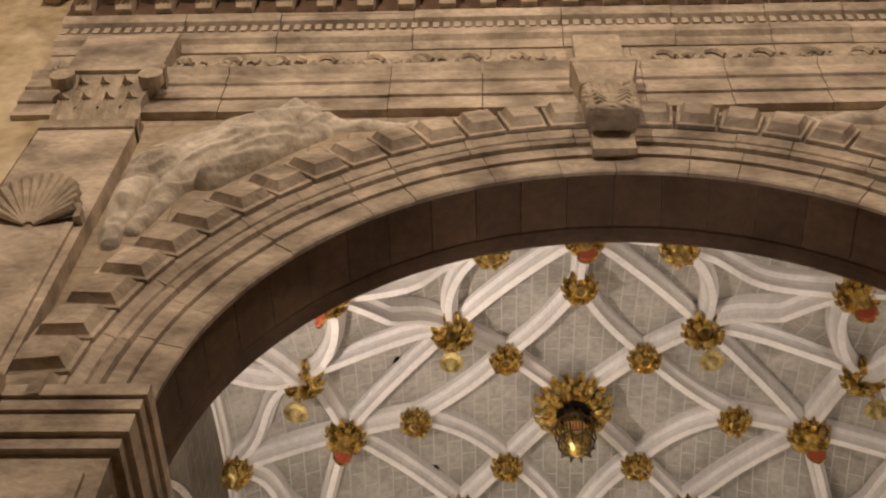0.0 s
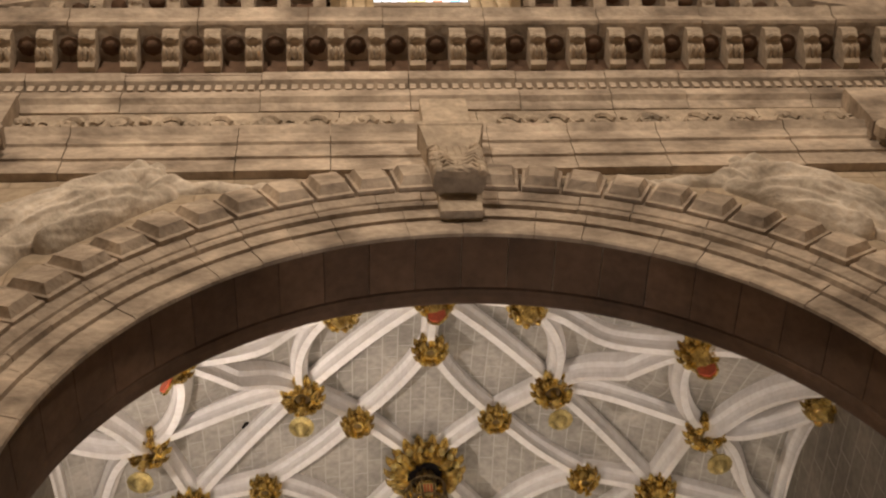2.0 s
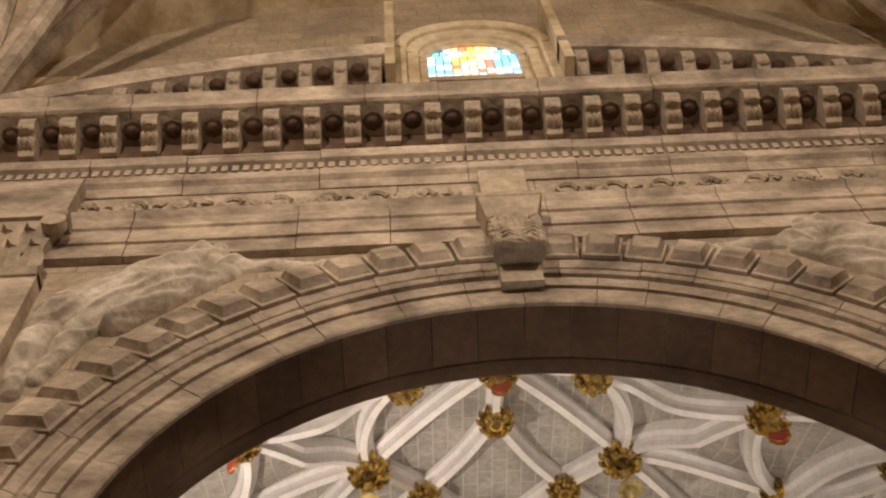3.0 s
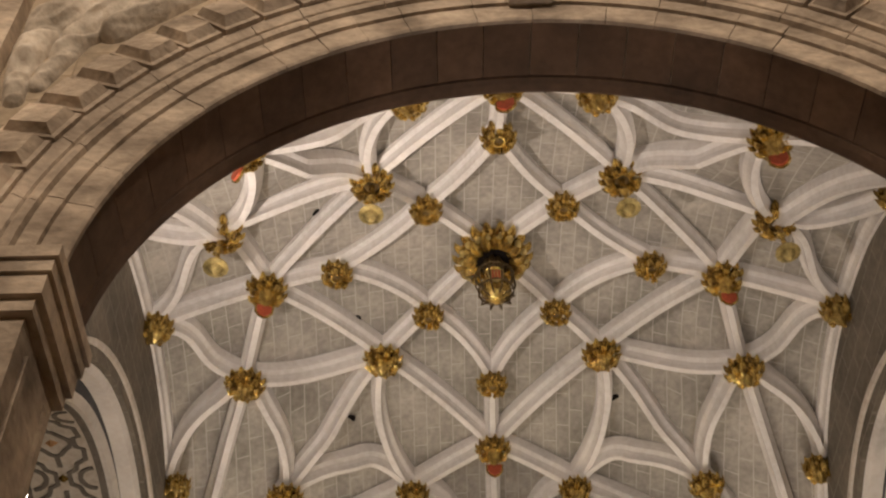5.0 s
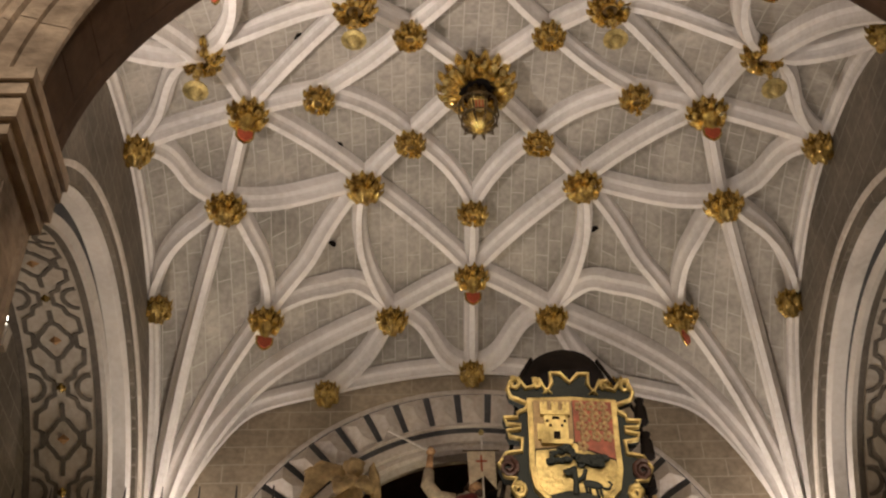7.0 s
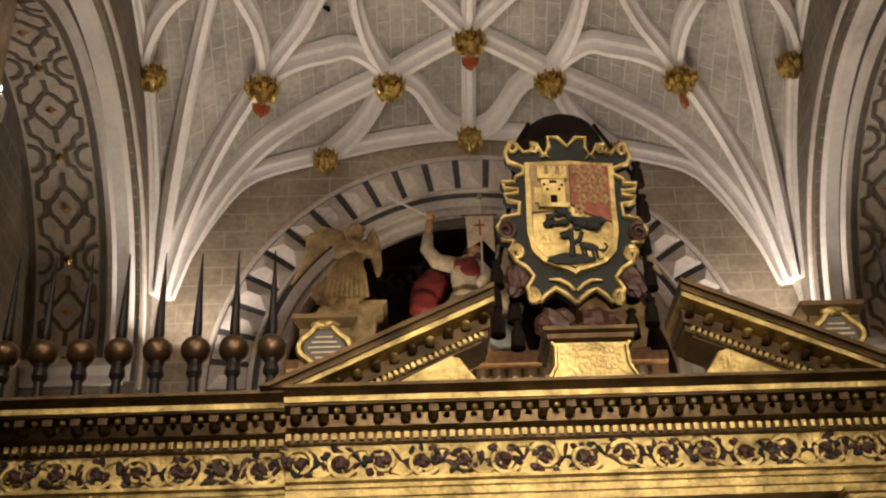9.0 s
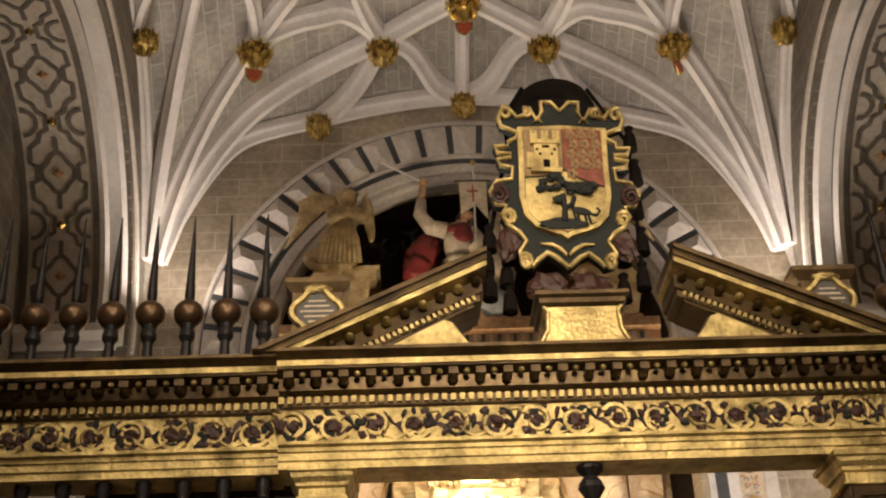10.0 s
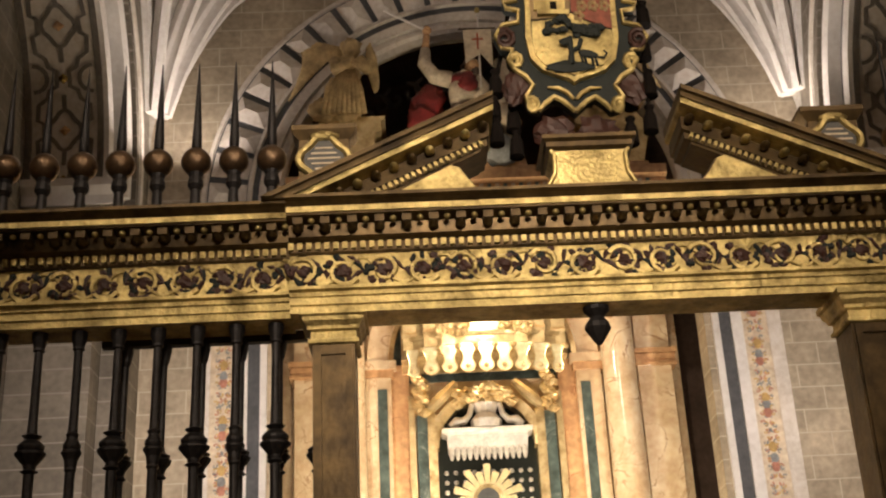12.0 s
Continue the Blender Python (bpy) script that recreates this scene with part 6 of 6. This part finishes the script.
def statue(name, label, pieces, at):
    """One mesh of rounded masses, each with its paint."""
    bm = bmesh.new()
    mats = []
    for fn, mat in pieces:
        before = len(bm.faces)
        fn(bm)
        if mat not in mats:
            mats.append(mat)
        bm.faces.ensure_lookup_table()
        for f in bm.faces[before:]:
            f.material_index = mats.index(mat)
            f.smooth = True
    bmesh.ops.recalc_face_normals(bm, faces=bm.faces)
    me = bpy.data.meshes.new(name)
    bm.to_mesh(me)
    bm.free()
    for m in mats:
        me.materials.append(m)
    ob = new(name, me)
    ob.location = at
    return tagged(ob, label, "statue")


def L(at, size, tilt=0, rough=0.15, seed=0):
    return lambda bm: lump(bm, at, size, 10, m=pose(0, 0, 0, 0, tilt, 0), rough=rough, seed=seed)


def Tb(path, r):
    return lambda bm: tube(bm, path, r, 8)


M_WOODGOLD = material("gilded_wood", (0.52, 0.39, 0.2), 0.5, 0.3, 0.35, 5, 16, 0.6)
M_WHITE = material("cream_paint", (0.52, 0.44, 0.33), 0.5, 0, 0.25, 3, 14, 0.3)
M_REDCLOTH = material("crimson_paint", (0.17, 0.018, 0.018), 0.5, 0, 0.35, 4, 14, 0.4)
for sx in (-1, 1):
    angel = [(lambda bm: lump(bm, (0, 0, 0.42), (0.34, 0.26, 0.52), 18, rough=0.15, seed=1, folds=0.06), M_WOODGOLD), (lambda bm: lump(bm, (0.08, -0.02, 0.98), (0.21, 0.18, 0.34), 16, rough=0.15, seed=2, folds=0.04), M_WOODGOLD),
             (L((0.16, -0.05, 1.42), (0.15, 0.16, 0.19), 0, 0.15, 3), M_WOODGOLD), (L((0.13, 0.02, 1.5), (0.18, 0.17, 0.15), 0, 0.5, 6), M_WOODGOLD),
             (Tb([(0.3, -0.12, 1.15), (0.42, -0.25, 0.9), (0.2, -0.36, 0.98)], [0.11, 0.1, 0.06]), M_WOODGOLD), (Tb([(-0.12, -0.1, 1.15), (-0.12, -0.3, 0.88), (0.15, -0.36, 1.0)], [0.11, 0.1, 0.06]), M_WOODGOLD),
             (L((-0.35, -0.1, 0.2), (0.25, 0.2, 0.22), 20, 0.4, 8), M_WOODGOLD), (L((0.5, 0.18, 1.15), (0.1, 0.06, 0.5), -6, 0.2, 9), M_WOODGOLD)]
    for k in range(9):
        q = -0.3 + 0.075 * k
        angel.append((Tb([(0.08 + 0.35 * q, -0.16, 0.95), (0.03 + 0.9 * q, -0.26, 0.5), (1.15 * q, -0.27, 0.05)], [0.035, 0.055, 0.06]), M_WOODGOLD))
    for k in range(8):
        angel.append((Tb([(0.0, 0.14, 1.15 + 0.05 * k), (-0.3 - 0.02 * k, 0.2, 1.4 + 0.035 * k), (-0.62 - 0.01 * k, 0.2, 1.05 + 0.06 * k), (-0.95 + 0.05 * k, 0.18, 0.55 + 0.12 * k)], [0.06, 0.08, 0.07, 0.02]), M_WOODGOLD))
    ob = statue("angel_statue", "gilded wooden winged statue on the altar pediment", angel, (sx * 2.6, 21.0, 13.15))
    ob.scale = (1.15, 1, 1.15)
    if sx > 0:
        ob.scale.x = -1.15
rider = [(lambda bm: lump(bm, (0.37, -0.1, 1.15), (0.34, 0.26, 0.55), 18, rough=0.12, seed=1, folds=0.03), M_WHITE), (L((0.34, -0.12, 0.62), (0.36, 0.3, 0.22), 0, 0.2, 2), M_WHITE),
         (Tb([(0.2, -0.15, 0.5), (-0.05, -0.3, 0.2), (0.0, -0.3, -0.2)], [0.26, 0.22, 0.16]), M_WHITE), (Tb([(0.45, -0.15, 0.5), (0.7, -0.3, 0.35), (0.6, -0.3, -0.1)], [0.24, 0.2, 0.14]), M_WHITE),
         (L((0.57, -0.18, 1.71), (0.17, 0.18, 0.21), 0, 0.12, 7), M_MARBLE_RED), (L((0.52, -0.05, 1.82), (0.2, 0.18, 0.17), 0, 0.4, 8), M_SHADE), (L((0.62, -0.26, 1.56), (0.11, 0.09, 0.12), 0, 0.4, 9), M_SHADE),
         (Tb([(0.1, -0.1, 1.48), (-0.25, -0.15, 1.55), (-0.46, -0.2, 1.85), (-0.42, -0.2, 2.2)], [0.19, 0.18, 0.15, 0.11]), M_WHITE), (Tb([(-0.42, -0.2, 2.2), (-0.38, -0.22, 2.55)], [0.085, 0.07]), M_MARBLE_RED),
         (L((-0.37, -0.24, 2.65), (0.1, 0.09, 0.11)), M_MARBLE_RED), (Tb([(0.6, -0.15, 1.45), (0.82, -0.25, 1.1), (0.62, -0.38, 0.85)], [0.18, 0.15, 0.1]), M_WHITE),
         (L((0.42, -0.2, 1.42), (0.34, 0.2, 0.16), 0, 0.3, 4), M_REDCLOTH), (L((0.45, -0.33, 1.25), (0.2, 0.1, 0.2), 0, 0.3, 5), M_REDCLOTH),
         (lambda bm: lump(bm, (-0.42, 0.1, 1.0), (0.34, 0.2, 0.5), 18, m=pose(0, 0, 0, 0, 22, 0), rough=0.3, seed=8, folds=0.09), M_REDCLOTH),
         (lambda bm: lump(bm, (-0.55, 0.0, 0.55), (0.32, 0.22, 0.36), 16, m=pose(0, 0, 0, 0, -12, 0), rough=0.3, seed=9, folds=0.09), M_REDCLOTH),
         (L((0.35, 0.15, 0.1), (0.85, 0.4, 0.42), 0, 0.2, 3), M_WHITE), (Tb([(0.9, 0.0, 0.3), (1.15, -0.05, 0.75), (1.18, -0.05, 1.2), (1.2, -0.08, 1.6)], [0.42, 0.34, 0.27, 0.2]), M_WHITE),
         (Tb([(1.16, -0.05, 1.72), (1.3, -0.12, 1.55), (1.42, -0.2, 1.35)], [0.2, 0.17, 0.11]), M_WHITE), (L((1.1, 0.0, 1.92), (0.05, 0.05, 0.12), 10), M_WHITE), (L((1.27, 0.0, 1.93), (0.05, 0.05, 0.12), -10), M_WHITE),
         (Tb([(1.0, 0.02, 1.75), (0.86, 0.02, 1.4), (0.8, 0.0, 1.05), (0.9, 0.0, 0.75)], [0.14, 0.22, 0.2, 0.1]), M_BLACK),
         (Tb([(1.15, -0.2, 0.6), (1.35, -0.45, 0.2), (1.3, -0.45, -0.25)], [0.24, 0.16, 0.1]), M_WHITE), (L((0.95, -0.35, -0.35), (0.5, 0.3, 0.35), 20, 0.4, 14), M_FADED)]
statue("rider_statue", "painted statue of a rider in cream and crimson", rider, (-0.58, 20.8, 12.5)).scale = (0.91, 0.91, 0.91)
base = bmesh.new()
quads(base, [[(-w, -d, z), (w, -d, z), (w, d, z), (-w, d, z)] for w, d, z in ((1.5, 0.5, 0), (1.45, 0.48, 0.3), (1.35, 0.44, 0.98))], True, True)
b = tagged(part("statue_base", base, M_MARBLE_RED), "salmon marble base under the rider statue", "plinth")
b.location, b.scale = (-0.49, 21.15, 11.9), (0.91, 0.91, 0.63)
sword = tagged(part("sword", tube(bmesh.new(), [(-0.89, 20.57, 14.89), (-1.76, 20.48, 15.34)], [0.035, 0.02], 6), M_SILVER), "thin steel sword held above the rider", "sword")
lance = holder("banner", "cream pennant with a red cross on a pole", "banner", (0.06, 20.48, 12.5))
lance.scale = (0.91, 0.91, 0.91)
part("pole", tube(bmesh.new(), [(0, 0, 0), (0.03, 0, 3.0)], 0.022, 6), M_SILVER, lance)
bm = bmesh.new()
slab(bm, [(-0.3, 2.55), (0.3, 2.55), (0.3, 1.6), (0.05, 1.95), (-0.28, 1.72)], -0.03, -0.01)
part("cloth", bm, M_IVORY, lance)
for x0, x1, z0, z1 in ((-0.02, 0.02, 2.05, 2.45), (-0.12, 0.12, 2.28, 2.32)):
    bm = bmesh.new()
    box(bm, x0, x1, -0.036, -0.03, z0, z1)
    part("cross_bar", bm, M_RED, lance, "thin red cross bar")
part("crossbeam", tube(bmesh.new(), [(-0.4, -0.02, 2.57), (0.4, -0.02, 2.57)], 0.02, 6), M_GATE_DARK, lance)
bm = bmesh.new()
lump(bm, (0.03, 0, 3.05), (0.06, 0.06, 0.08), 8)
part("finial", bm, M_GATE, lance, "gilded finial")
bm = bmesh.new()
for i in range(34):
    a = math.pi * (i + 0.5) / 34
    cx, cz = 4.0 * math.cos(a), 11.7 + 4.0 * math.sin(a)
    s = 1 if i % 2 else -1
    tube(bm, [(cx + 0.28 * (1 - j / 11) * math.cos(a + s * j * 0.65), 24.0, cz + 0.28 * (1 - j / 11) * math.sin(a + s * j * 0.65)) for j in range(10)], 0.05, 6)
tagged(part("scroll_relief", bm, M_STRAP), "grey carved scrolls round the apse arch", "relief", kind="stuff")

# ---- small spotlight on the inner face of the great arch's pier ----
M_LAMP_BODY = material("white_enamel", (0.7, 0.68, 0.64), 0.4, 0, 0.1, 6, 20, 0.05)
M_LENS = bpy.data.materials.new("lit_lens")
M_LENS.use_nodes = True
M_LENS.node_tree.nodes["Principled BSDF"].inputs["Emission Color"].default_value = (1, 0.93, 0.82, 1)
M_LENS.node_tree.nodes["Principled BSDF"].inputs["Emission Strength"].default_value = 6
spot = holder("spotlight", "small white spotlight with a lit lens beside the arch", "spotlight", (-5.38, 9.6, 9.3))
bm = bmesh.new()
quads(bm, [[(-w, -d, z), (w, -d, z), (w, d, z), (-w, d, z)] for w, d, z in ((0.03, 0.03, -0.24), (0.07, 0.06, -0.2), (0.08, 0.07, 0.04), (0.06, 0.05, 0.08))], True, True)
part("housing", bm, M_LAMP_BODY, spot)
bm = bmesh.new()
lump(bm, (0.03, -0.08, 0.12), (0.035, 0.03, 0.045), 8)
part("lens", bm, M_LENS, spot, "lit lens")
bm = bmesh.new()
box(bm, -1.02, -0.05, -0.02, 0.02, -0.16, -0.1)
part("wall_arm", bm, M_LAMP_BODY, spot)
